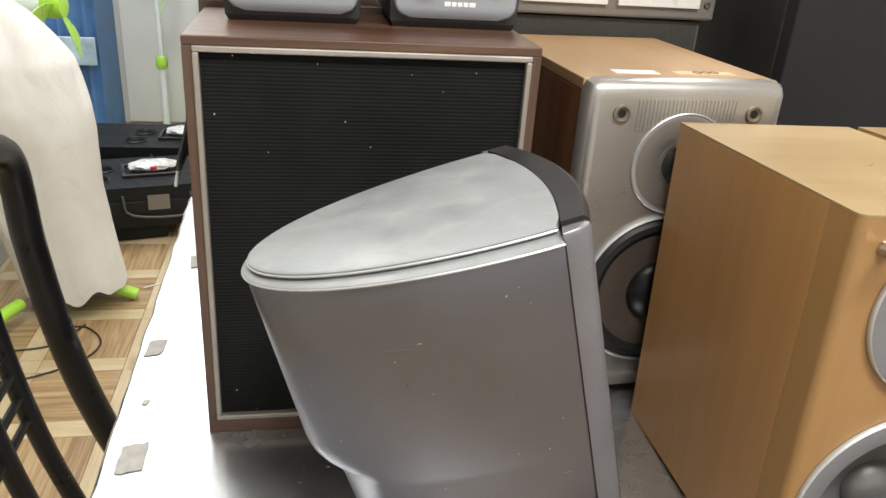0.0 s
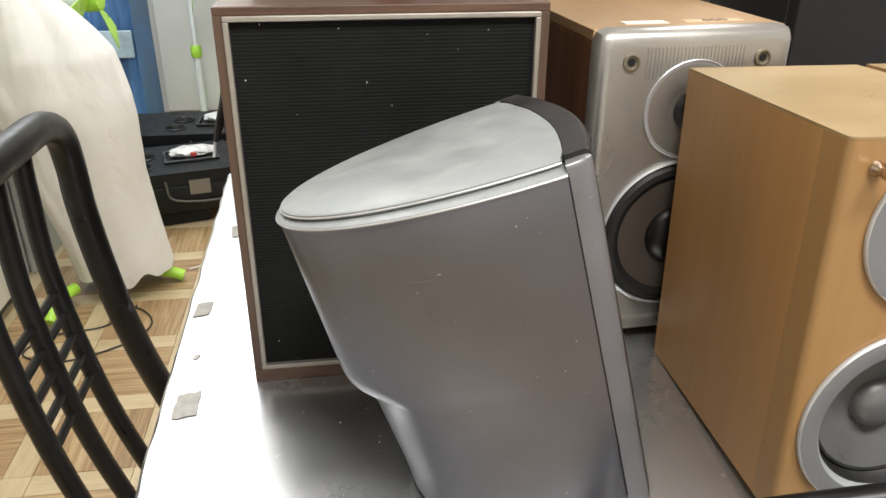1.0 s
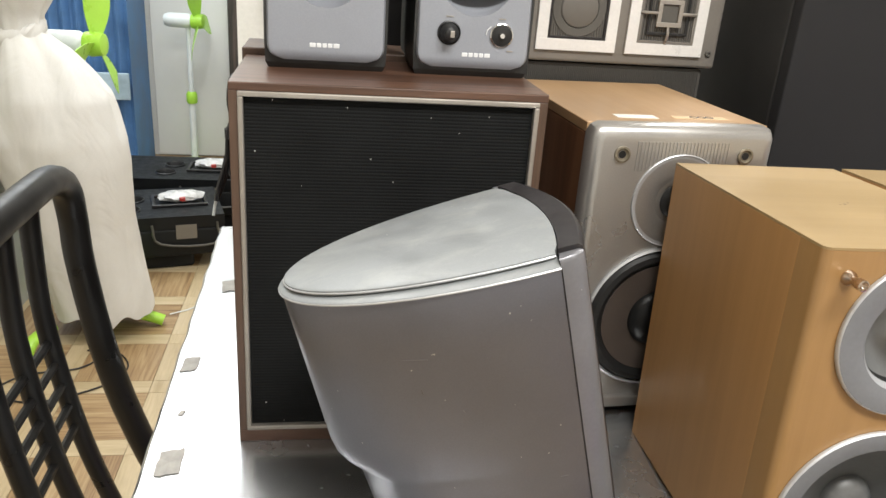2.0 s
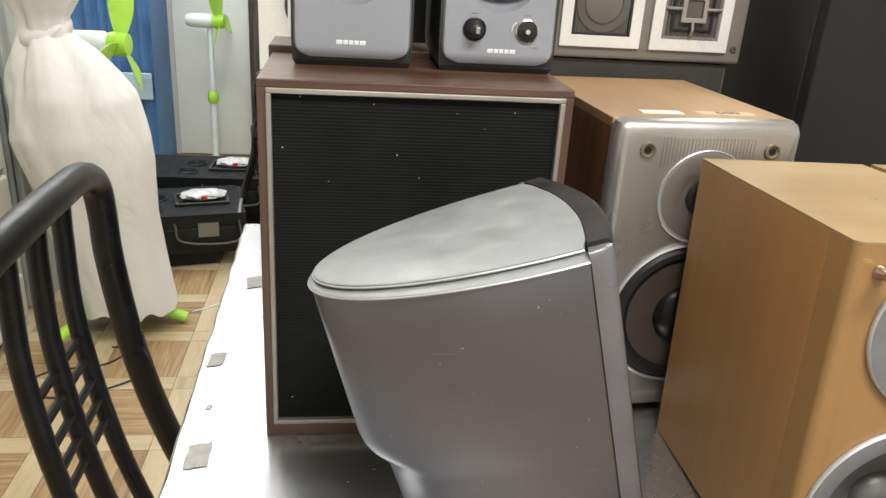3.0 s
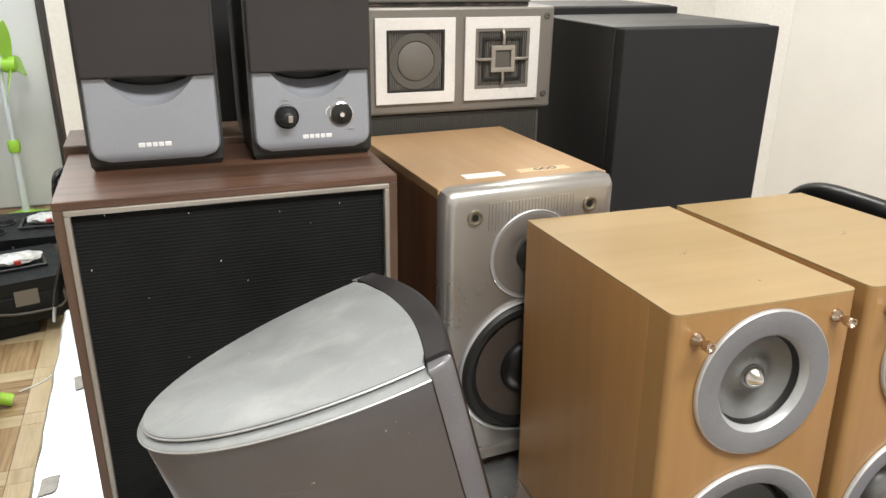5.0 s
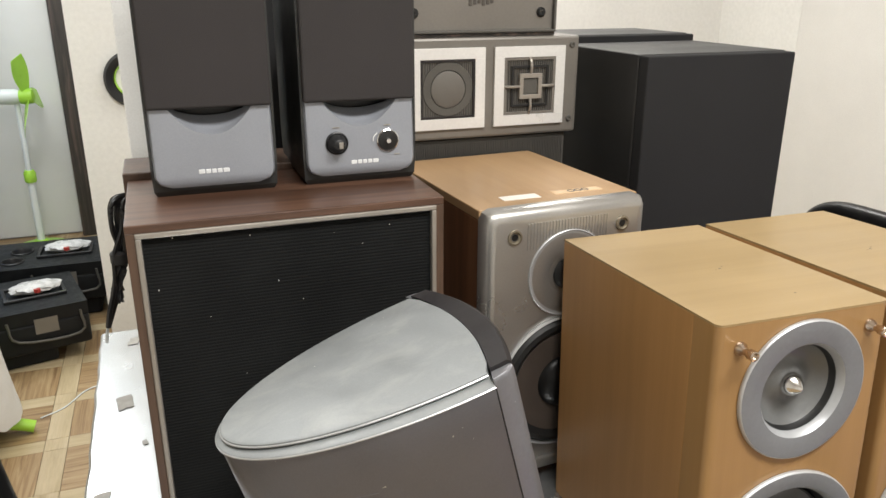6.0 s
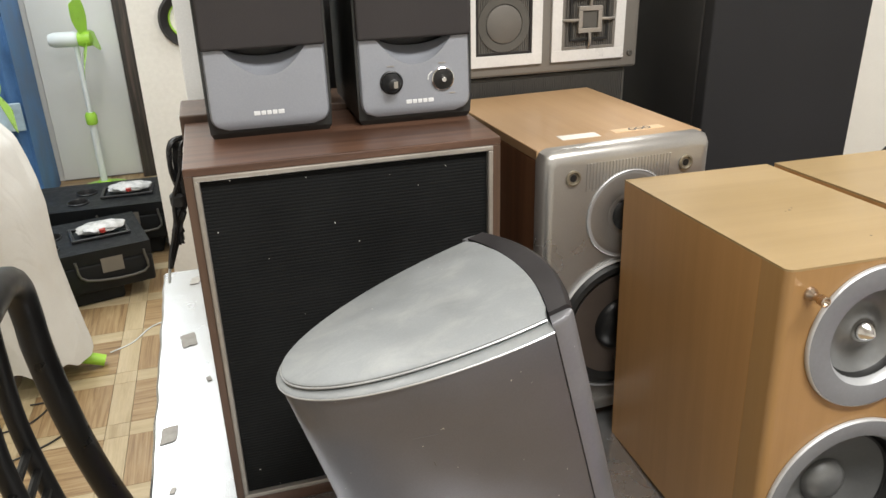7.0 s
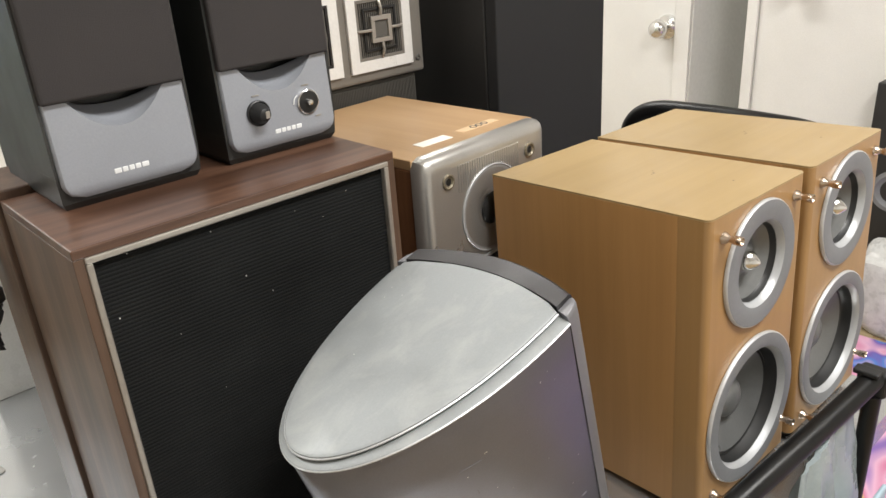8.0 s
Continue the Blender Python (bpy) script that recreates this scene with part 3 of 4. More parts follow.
    for x in (0.02, w - 0.02):
        for y in (0.03, d - 0.03):
            part("foot", lathe([(0.012, 0), (0.012, 0.006), (0, 0.006)], (x, y, 0), "z", 16), M_RUBBER, s)
    part("paper_label", box(0.046, 0.097, 0.050, 0.068, h, h + 0.0006), M_LABEL, s, "white paper label scrap").matrix_local = pose(0, 0, 0, 0, 0, -2)
    part("sticker", box(0.122, 0.192, 0.050, 0.065, h, h + 0.0004), M_STICK, s, "tan sticker with dark oval print")
    for k in range(3):
        part("sticker_print", lathe([(0.0052, 0), (0.0052, 0.0004), (0.0034, 0.0004), (0.0034, 0)], (0.149 + 0.0105 * k, 0.0575, h + 0.0005), "z", 20), M_DARKINK, s)
    return s


silver_speaker()


# ---- pair of beech two-way speakers ----
def driver(parent, name, x, z, r, hole, y, dome, plug):
    at = (x, y, z)
    d = part(name, lathe([(r, 0), (r, 0.0022), (r - 0.0006, 0.0036), (r - 0.0015, 0.0041)], at, "-y", 64), M_RIM, parent, "", True)
    part("flange", lathe([(r - 0.0015, 0.0041), (r - 0.0026, 0.0042), (hole + 0.0042, 0.0041), (hole + 0.0038, 0.0039)], at, "-y", 64), M_FLANGE, d, "satin grey flange", True)
    part("inner_bevel", lathe([(hole + 0.0039, 0.0040), (hole + 0.0014, 0.0008), (hole, -0.0036)], at, "-y", 64), M_BEVEL, d, "", True)
    if plug:
        part("surround", lathe([(hole + 0.0001, -0.0032), (hole * 0.985, -0.0075), (hole * 0.95, -0.0105)], at, "-y", 64), M_RUBBER, d, "black surround", True)
        part("cone", lathe([(hole * 0.952, -0.0103), (hole * 0.80, -0.0165), (hole * 0.64, -0.0195), (hole * 0.52, -0.0190), (hole * 0.40, -0.0160), (dome * 0.9, -0.0125), (0, -0.0120)], at, "-y", 56), M_CONE, d, "", True)
        part("phase_plug", lathe([(dome, -0.0128), (dome * 0.97, -0.0100), (dome * 0.72, -0.0055), (dome * 0.40, -0.0015), (dome * 0.12, 0.0012), (0, 0.0016)], at, "-y", 36), M_CHROME, d, "pointed chrome phase plug", True)
    else:
        part("surround", lathe([(hole + 0.0001, -0.0032), (hole * 0.985, -0.0130), (hole * 0.955, -0.0165), (hole * 0.92, -0.0150), (hole * 0.885, -0.0165)], at, "-y", 64), M_RUBBER, d, "black surround", True)
        part("cone", lathe([(hole * 0.888, -0.0162), (hole * 0.66, -0.0222), (hole * 0.42, -0.0282), (dome * 0.9, -0.0310), (0, -0.0310)], at, "-y", 56), M_CONE, d, "", True)
        part("dust_cap", lathe([(dome, -0.0296), (dome * 0.92, -0.0240), (dome * 0.70, -0.0195), (dome * 0.38, -0.0168), (0, -0.0160)], at, "-y", 40), M_CONE, d, "", True)
    return d


def pierced(w, h, d, holes, seg=48):
    """A board in the plane of x and z with round holes through it."""
    bm = bmesh.new()
    loops = [[(0, 0), (w, 0), (w, h), (0, h)]]
    for x, z, r in holes:
        loops.append([(x + r * math.cos(2 * math.pi * k / seg), z + r * math.sin(2 * math.pi * k / seg)) for k in range(seg)])
    edges = []
    for lp in loops:
        vs = [bm.verts.new((x, 0, z)) for x, z in lp]
        edges += [bm.edges.new((vs[k], vs[(k + 1) % len(vs)])) for k in range(len(vs))]
    bmesh.ops.triangle_fill(bm, use_beauty=True, use_dissolve=False, edges=edges)
    out = bmesh.ops.extrude_face_region(bm, geom=bm.faces[:])
    bmesh.ops.translate(bm, verts=[v for v in out["geom"] if isinstance(v, bmesh.types.BMVert)], vec=(0, d, 0))
    return bm


def beech_speaker(at, rz):
    w, h, d = 0.187, 0.342, 0.286
    s = thing("beech_speaker", at, "beech veneer two-way speaker with grey-ringed drivers", "loudspeaker", "pair of beech speakers", (-2.6, 0, rz))
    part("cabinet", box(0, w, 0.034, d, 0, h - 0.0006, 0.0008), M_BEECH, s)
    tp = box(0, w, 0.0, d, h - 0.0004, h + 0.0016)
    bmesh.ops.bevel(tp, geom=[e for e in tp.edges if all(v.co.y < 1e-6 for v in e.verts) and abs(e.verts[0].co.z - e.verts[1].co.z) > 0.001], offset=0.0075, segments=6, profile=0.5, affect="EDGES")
    part("top_panel", tp, M_BEECH_T, s, "pale beech top, toned for the light falling on it")
    for x, y, r in ((0.10, 0.13, 0.0016), (0.106, 0.135, 0.001), (0.094, 0.128, 0.0008), (0.12, 0.045, 0.0012)):
        part("stain_fleck", lathe([(r, 0), (0, 0.0003)], (x, y, h + 0.0017), "z", 8), M_DARKINK, s)
    # front baffle, pierced for the two drivers
    q = 0.0075
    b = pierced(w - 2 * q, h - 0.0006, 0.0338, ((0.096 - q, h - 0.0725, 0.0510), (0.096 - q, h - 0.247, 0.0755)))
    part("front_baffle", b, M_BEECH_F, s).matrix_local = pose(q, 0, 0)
    # rounded upright edges of the baffle
    for side in (0, 1):
        rim = [(q - q * math.sin(a * math.pi / 12), q - q * math.cos(a * math.pi / 12)) for a in range(7)] + [(0, 0.0338), (q - 0.0002, 0.0338)]
        rim = [(w - x if side else x, y) for x, y in rim]
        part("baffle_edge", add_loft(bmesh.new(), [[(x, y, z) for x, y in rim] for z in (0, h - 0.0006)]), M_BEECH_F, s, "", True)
    for x in (0.02, w - 0.02):
        part("foot", lathe([(0.008, -0.0125), (0.008, 0.0), (0, 0.0)], (x, 0.016, 0), "z", 16), M_RUBBER, s, "black rubber foot")
    driver(s, "tweeter", 0.096, h - 0.0735, 0.0690, 0.0430, -0.0006, 0.0118, True)
    driver(s, "woofer", 0.096, h - 0.247, 0.0885, 0.0680, -0.0006, 0.024, False)
    for x, z in ((0.024, h - 0.022), (w - 0.021, h - 0.020), (0.024, 0.018), (w - 0.021, 0.045)):
        p = part("grille_pin", lathe([(0.0062, 0), (0.0058, 0.003), (0.0034, 0.006), (0.0033, 0.010), (0.0045, 0.012), (0.0047, 0.019), (0.0036, 0.0195), (0.0026, 0.017), (0, 0.015)], (x, -0.0002, z), "-y", 20), M_NICKEL, s, "hollow nickel grille pin", True)
    return s


beech_speaker((0.4675, -0.2865, B + 0.013), -2.0)
beech_speaker((0.668, -0.2955, B + 0.014), -1.2)


# ---- grey satellite speaker, leaning back ----
def satellite():
    m = pose(0.2556, -0.1729, 1.0928) @ pose(0, 0, 0, 0, 0, 3.54) @ pose(0, 0, 0, 0, -14.98, 0) @ pose(0, 0, 0, -1.55, 0, 0)
    s = thing("satellite_speaker", (0.25, -0.18, T), "grey metallic wedge-shaped satellite speaker with dark cap, leaning back", "loudspeaker")
    H = 0.0957   # half width at the open end
    C = 0.0848   # half width of the dark front

    def taper(z):
        return 0.015 * max(0.0, (-z - 0.017) / 0.313)

    def inner(y):
        return 0.018 - 0.015 * (y / C) ** 2

    def outer(y):
        return 0.0458 - 0.018 * (y / C) ** 2

    def outline(L, h, z, n=30, notch=0.0, flare=0.0):
        side = []
        for k in range(n + 1):
            q = math.sin(k / n * math.pi / 2)
            w = max(0.0, (q - 0.70) / 0.30)
            side.append((-L * q + notch * w * w * (3 - 2 * w), h * math.sqrt(max(0.0, 1 - q ** 1.94)) + flare * (4 * q * (1 - q)) ** 0.7))
        pts = side + [(x, -y) for x, y in reversed(side[:-1])]
        for k in range(1, 16):
            y = -h + 2 * h * k / 16
            pts.append((inner(y) - 0.0004 if abs(y) < C else 0.003 * (h - abs(y)) / max(0.001, h - C), y))
        return [m @ Vector((x, y, z)) for x, y in pts]

    def cut(bm, z):
        bmesh.ops.bisect_plane(bm, geom=bm.verts[:] + bm.edges[:] + bm.faces[:], plane_co=(0, 0, z), plane_no=(0, 0, -1), clear_outer=True)

    shell = bmesh.new()
    add_loft(shell, [outline(L + 0.003, h - taper(z), z, notch=c, flare=e) for L, h, z, c, e in ((0.2015, H, -0.0101, 0, 0), (0.203, H + 0.0005, -0.0126, 0, 0), (0.202, H, -0.06, 0, 0), (0.200, H, -0.155, 0, 0), (0.1995, H, -0.167, 0.0015, 0), (0.199, H, -0.175, 0.005, 0), (0.1985, H, -0.181, 0.0095, 0), (0.198, H, -0.185, 0.0135, 0), (0.198, H, -0.188, 0.016, 0.0002), (0.197, H, -0.22, 0.0175, 0.0015), (0.196, H, -0.245, 0.0185, 0.004), (0.196, H, -0.265, 0.020, 0.008), (0.196, H, -0.283, 0.021, 0.0135), (0.197, H, -0.30, 0.022, 0.021), (0.198, H, -0.315, 0.023, 0.030), (0.199, H, -0.33, 0.024, 0.040), (0.200, H, -0.39, 0.026, 0.046))])
    cut(shell, T + 0.0035)
    part("shell", shell, M_GREYALU, s, "scuffed grey metallic shell", True)
    rim = bmesh.new()
    add_loft(rim, [outline(L, h, z) for L, h, z in ((0.2055, H + 0.0002, -0.0099), (0.2075, H + 0.0012, -0.0088), (0.2078, H + 0.0012, -0.0078), (0.2060, H - 0.0010, -0.0068), (0.2005, H - 0.0100, -0.0055))])
    part("rim", rim, M_GREYTOP, s, "rim below the lid", True)
    # edge highlights on rim and lid are drawn as thin brighter tubes
    line = bmesh.new()
    add_tube(line, outline(0.2076, H + 0.0012, -0.0090)[:61], 0.0009, 6)
    part("rim_line", line, M_RIM, s, "bright highlight line along the rim", True)
    lid = bmesh.new()
    add_loft(lid, [outline(L, h, z) for L, h, z in ((0.2000, H - 0.0105, -0.0057), (0.2020, H - 0.0092, -0.0036), (0.2018, H - 0.0094, -0.0012), (0.1995, H - 0.0115, 0.0), (0.12, H * 0.5, 0.0008))])
    part("lid", lid, M_GREYTOP, s, "grey scuffed metal lid", True)
    edge = bmesh.new()
    add_tube(edge, outline(0.2021, H - 0.0090, -0.0030)[:61], 0.0009, 6)
    part("lid_edge", edge, M_RIM, s, "bright highlight line along the lid", True)

    g = bmesh.new()
    ys = [(C - 0.0003) * (k / 9 - 1) for k in range(19)]
    rings = []
    for z, k in ((0.0015, 0.004), (-0.001, 0.0008), (-0.004, 0.0), (-0.27, 0.0), (-0.39, 0.0)):
        rings.append([m @ Vector((x, y * (1 - taper(z) / C), z)) for x, y in [(outer(y) - 0.005 - k, y) for y in ys] + [(inner(y), y) for y in reversed(ys)]])
    add_loft(g, rings)
    cut(g, T + 0.0035)
    part("front_grille", g, M_CAP, s, "dark brown-black front grille and cap", True)
    for sign in (-1, 1):
        t = bmesh.new()
        rings = []
        for z, k in ((-0.0022, 0.0035), (-0.0035, 0.0008), (-0.0060, 0.0), (-0.017, 0.0), (-0.20, 0.0), (-0.39, 0.0)):
            arc = []
            for i in range(15):
                e = i / 14 * math.pi / 2
                arc.append((0.0003 + (0.0225 - k) * math.cos(e), sign * (C - taper(z) + (H + 0.0002 - k * 0.4 - C) * math.sin(e))))
            rings.append([m @ Vector((x, y, z)) for x, y in arc + [(0.0008, sign * (H - 0.003 - taper(z))), (0.0035, sign * (C - taper(z)))]])
        add_loft(t, rings)
        cut(t, T + 0.0035)
        part("front_bezel", t, M_BEZEL, s, "", True)
        seam = bmesh.new()
        add_tube(seam, [m @ Vector((0.0006, sign * (H + 0.0003 - taper(-0.008 - 0.32 * q)), -0.008 - 0.32 * q)) for q in (0, 0.03, 0.25, 0.5, 0.75, 1)], 0.0006, 6)
        cut(seam, T + 0.0035)
        part("seam", seam, M_RUBBER, s)
    base = bmesh.new()
    rings = []
    for r, z in ((0.9, T), (0.9, T + 0.0034), (0.6, T + 0.0034)):
        ring = []
        for k in range(56):
            a = k * math.pi / 28
            c, d = math.cos(a), math.sin(a)
            ring.append((0.268 + 0.107 * r * math.copysign(abs(c) ** 0.85, c), -0.182 + 0.0955 * r * math.copysign(abs(d) ** 0.8, d), z))
        rings.append(ring)
    add_loft(base, rings)
    part("base", base, M_RUBBER, s, "black rubber pad", True)
    # scratches and chips in the shell
    for u, z, ln, tilt, mt in ((-0.118, -0.062, 0.020, 4, M_BEZEL), (-0.118, -0.092, 0.004, 85, M_DARKINK), (-0.035, -0.255, 0.014, 70, M_DARKINK), (-0.085, -0.255, 0.006, 5, M_DARKINK), (-0.02, -0.20, 0.007, 5, M_BEZEL), (-0.09, -0.115, 0.003, 60, M_BEZEL)):
        y = -(H - taper(z)) * math.sqrt(1 - (-u / 0.204) ** 1.94)
        sl = math.atan2(H * (-u / 0.204) / math.sqrt(1 - (u / 0.204) ** 2), 0.204)
        sc = box(-ln / 2, ln / 2, -0.0002, 0.0002, -0.0002, 0.0002)
        o = part("scratch", sc, mt, s)
        o.matrix_basis = m @ pose(u, y - 0.0004, z, 0, tilt, -math.degrees(sl))
    for o in s.children:
        o.matrix_parent_inverse = s.matrix_basis.inverted()
    return s


satellite()


# ---- stacked bronze-grey speakers at the back ----
low = thing("bronze_grey_speaker", (0.27, 0.350, B), "bronze-grey speaker with dark perforated front, carrying another", "loudspeaker", "stack of grey speakers")
part("body", box(0, 0.392, 0.006, 0.30, 0, 1.151 - B, 0.003), M_BRONZE2, low)
mesh = bmesh.new()
for k in range(125):
    add_box(mesh, 0.012 + k * 0.003, 0.0135 + k * 0.003, 0.001, 0.0058, 0.25, 1.146 - B)
tagged(part("perforated_front", mesh, M_BRONZE2, low), kind="stuff")
mid = thing("bronze_grey_speaker", (0.2705, 0.346, 1.1535), "bronze-grey speaker lying on its side with two white-framed drivers", "loudspeaker", "stack of grey speakers")
part("body", box(0, 0.404, 0, 0.30, 0, 0.151, 0.004), M_BRONZE, mid)


def framed_unit(px, pz, s, tweeter):
    f = part("driver_frame", frame_bars(bmesh.new(), px, px + s, pz, pz + s, s * 0.135, -0.005, -0.0004, 0.0003), M_WFRAME, mid, "white driver frame")
    i = s * 0.137
    part("inner_frame", frame_bars(bmesh.new(), px + i, px + s - i, pz + i, pz + s - i, s * (0.035 if tweeter else 0.03), -0.0042, -0.0004, 0.0003), M_BRONZE if tweeter else M_CAP, f)
    cx, cz = px + s / 2, pz + s / 2
    g = bmesh.new()
    n = 24
    for k in range(n):
        x = px + i + (s - 2 * i) * (k + 0.2) / n
        add_box(g, x, x + (s - 2 * i) / n * 0.5, -0.0024, -0.0004, pz + i, pz + s - i)
    part("mesh_screen", g, M_BRONZE2, f)
    if tweeter:
        part("second_frame", frame_bars(bmesh.new(), px + i * 1.75, px + s - i * 1.75, pz + i * 1.75, pz + s - i * 1.75, s * 0.03, -0.0050, -0.0026, 0.0003), M_RUBBER, f)
        h = s * 0.16
        part("centre_square", frame_bars(bmesh.new(), cx - h, cx + h, cz - h, cz + h, s * 0.055, -0.009, -0.003, 0.0006), M_ALU, f)
        part("horn_throat", box(cx - h * 0.62, cx + h * 0.62, -0.006, -0.0026, cz - h * 0.62, cz + h * 0.62), M_BRONZE2, f)
        for dx, dz in ((1, 0), (-1, 0), (0, 1), (0, -1)):
            part("bracket", tube([(cx + dx * h, -0.0075, cz + dz * h), (cx + dx * h * 1.6, -0.009, cz + dz * h * 1.6), (cx + dx * h * 2.1, -0.0055, cz + dz * h * 2.1), (cx + dx * h * 2.25, -0.003, cz + dz * h * 2.25)], 0.0023, 8, 4), M_ALU, f, "", True)
    else:
        part("phase_disc", lathe([(s * 0.225, 0), (s * 0.225, 0.002), (s * 0.20, 0.0032), (0, 0.004)], (cx, -0.0018, cz), "-y", 36), M_DISC, f, "", True)
        part("disc_ring", lathe([(s * 0.335, 0.0), (s * 0.33, 0.0012), (s * 0.24, 0.0012), (s * 0.235, 0)], (cx, -0.0022, cz), "-y", 40), M_BRONZE2, f, "", True)


framed_unit(0.122, 0.0165, 0.120, False)
framed_unit(0.2575, 0.0165, 0.120, True)
for x, z in ((0.391, 0.137), (0.391, 0.022)):
    part("screw", lathe([(0.005, 0), (0.005, 0.0014), (0.004, 0.0024), (0.002, 0.0024), (0.0015, 0.001), (0, 0.001)], (x, -0.0003, z), "-y", 18), M_BRONZE2, mid, "", True)
up = thing("upper_grey_speaker", (0.26, 0.356, 1.3050), "grey box with black screws and chipped board edge, lying on top", "loudspeaker", "stack of grey speakers")
part("body", box(0, 0.375, 0.006, 0.28, 0.005, 0.20, 0.003), M_BRONZE, up)
part("chipped_edge", box(0.002, 0.376, 0.002, 0.27, 0.0, 0.0048, 0.001), M_DARKWOOD, up, "chipped dark board edge")
part("front_rim", frame_bars(bmesh.new(), 0, 0.376, 0.005, 0.20, 0.004, -0.002, 0.0058, 0.001), M_BRONZE2, up)
for x in (0.145, 0.352):
    part("screw", lathe([(0.0075, 0), (0.0075, 0.002), (0.005, 0.005), (0.002, 0.005), (0.002, 0.003), (0, 0.003)], (x, 0.0055, 0.034), "-y", 18), M_RUBBER, up, "", True)
for k in range(6):
    part("worn_print", box(0.232 + k * 0.007, 0.237 + k * 0.007, 0.0045, 0.0058, 0.044 + 0.002 * (k % 3), 0.058 - 0.002 * (k % 2), 0.0004), M_DARKINK, up)


# ---- black tower speakers ----
def tower(at, w, d, h, label):
    s = thing("black_speaker", at, label, "loudspeaker", "black box speakers")
    part("cabinet", box(0, w, 0.024, d, 0, h, 0.002), M_TOWER, s)
    part("grille", box(0.002, w - 0.002, 0, 0.0236, 0.002, h - 0.001, 0.0025, 2), M_TOWERF, s, "black cloth grille")
    return s


tower((0.726, 0.235, T), 0.279, 0.262, 1.280 - T, "tall black box speaker with black cloth front")
# the second box is no known speaker, only added to darken a gap
tower((0.095, 0.40, T), 0.17, 0.18, 1.44 - T, "black box added to darken the gap behind the desktop speakers")
tower((0.745, 0.505, T), 0.27, 0.20, 1.292 - T, "black box speaker standing behind another")


# ---- black tubular chairs ----
def tube_chair(at, rz):
    s = thing("tube_chair", at, "black enamelled tubular steel chair with slatted back", "chair", "black chairs at the table", (0, 0, rz))
    # local: the back stands at x = 0, the seat lies towards +x, y across

    def back(y, ztop=1.0):
        return [(-0.022, y, ztop), (-0.021, y, 0.90), (-0.008, y, 0.80), (0.013, y, 0.70), (0.044, y, 0.60), (0.076, y, 0.52), (0.10, y, 0.46)]

    hw = 0.205
    arch = [(0.10, -hw, 0.46), (0.076, -hw, 0.52), (0.044, -hw, 0.60), (0.013, -hw, 0.70), (-0.008, -hw, 0.80), (-0.021, -hw, 0.90), (-0.023, -hw + 0.002, 0.960), (-0.022, -hw + 0.02, 1.004), (-0.022, -hw + 0.062, 1.025), (-0.020, -0.07, 1.031), (-0.020, 0.07, 1.031), (-0.022, hw - 0.062, 1.025), (-0.022, hw - 0.02, 1.004), (-0.023, hw - 0.002, 0.960), (-0.021, hw, 0.90), (-0.008, hw, 0.80), (0.013, hw, 0.70), (0.044, hw, 0.60), (0.076, hw, 0.52), (0.10, hw, 0.46)]
    part("back_frame", tube(arch, 0.0175, 14, 6), M_TUBE, s, "", True)
    for y in (-0.078, -0.006, 0.066):
        part("slat", tube([(-0.021, y, 1.024)] + back(y, 0.980), 0.0105, 10, 6), M_TUBE, s, "", True)
    for k in range(5):
        z = 0.865 - 0.027 * k
        x = -0.017 + 0.157 * (0.865 - z)
        part("rung", tube([(x, -0.078, z), (x, 0.066, z)], 0.005, 8, 0), M_TUBE, s, "", True)
    part("seat", box(0.08, 0.47, -0.20, 0.20, 0.43, 0.465, 0.014, 3), M_RUBBER, s, "black padded seat")
    for x, y in ((0.10, -hw), (0.10, hw), (0.45, -0.19), (0.45, 0.19)):
        part("leg", tube([(x, y, 0.45), (x + (-0.03 if x < 0.2 else 0.02), y, 0.0)], 0.0125, 10, 4), M_TUBE, s, "", True)
    part("chip", lathe([(0.004, 0), (0.003, 0.001), (0, 0.001)], (-0.014, -hw - 0.0165, 0.84), "-y", 8), M_LABEL, s, "white chip in the enamel")
    return s


tube_chair((-0.187, -0.03, 0), 0)
tube_chair((1.055, 0.025, 0), 180)

# ---- black rail with an end clamp and a cloudy tub, in front of the beech speakers ----
rail = thing("rail_frame", (0.6, -0.36, 0), "black tubular rail on a frame beside the table edge", "rail")
part("rail", tube([(-0.28, 0.052, 0.788), (-0.1, 0.024, 0.824), (0.0, 0.008, 0.843), (0.100, -0.0065, 0.862)], 0.0125, 16, 4), M_TUBE, rail, "", True)
part("end_clamp", box(0.096, 0.116, -0.022, 0.012, 0.838, 0.872, 0.005, 3), M_RUBBER, rail, "black plastic end clamp")
part("clamp_lip", box(0.080, 0.0955, -0.016, 0.012, 0.8715, 0.878, 0.002), M_RUBBER, rail)
part("post", tube([(0.100, -0.008, 0.84), (0.100, -0.008, 0.0)], 0.010, 12, 2), M_TUBE, rail, "", True)
part("post", tube([(-0.27, 0.05, 0.782), (-0.27, 0.05, 0.0)], 0.010, 12, 2), M_TUBE, rail, "", True)
bag = thing("plastic_bag", (0.595, -0.356, 0.0), "cloudy grey plastic bag hanging from the black rail", "plastic bag")
bb = bmesh.new()
rings = []
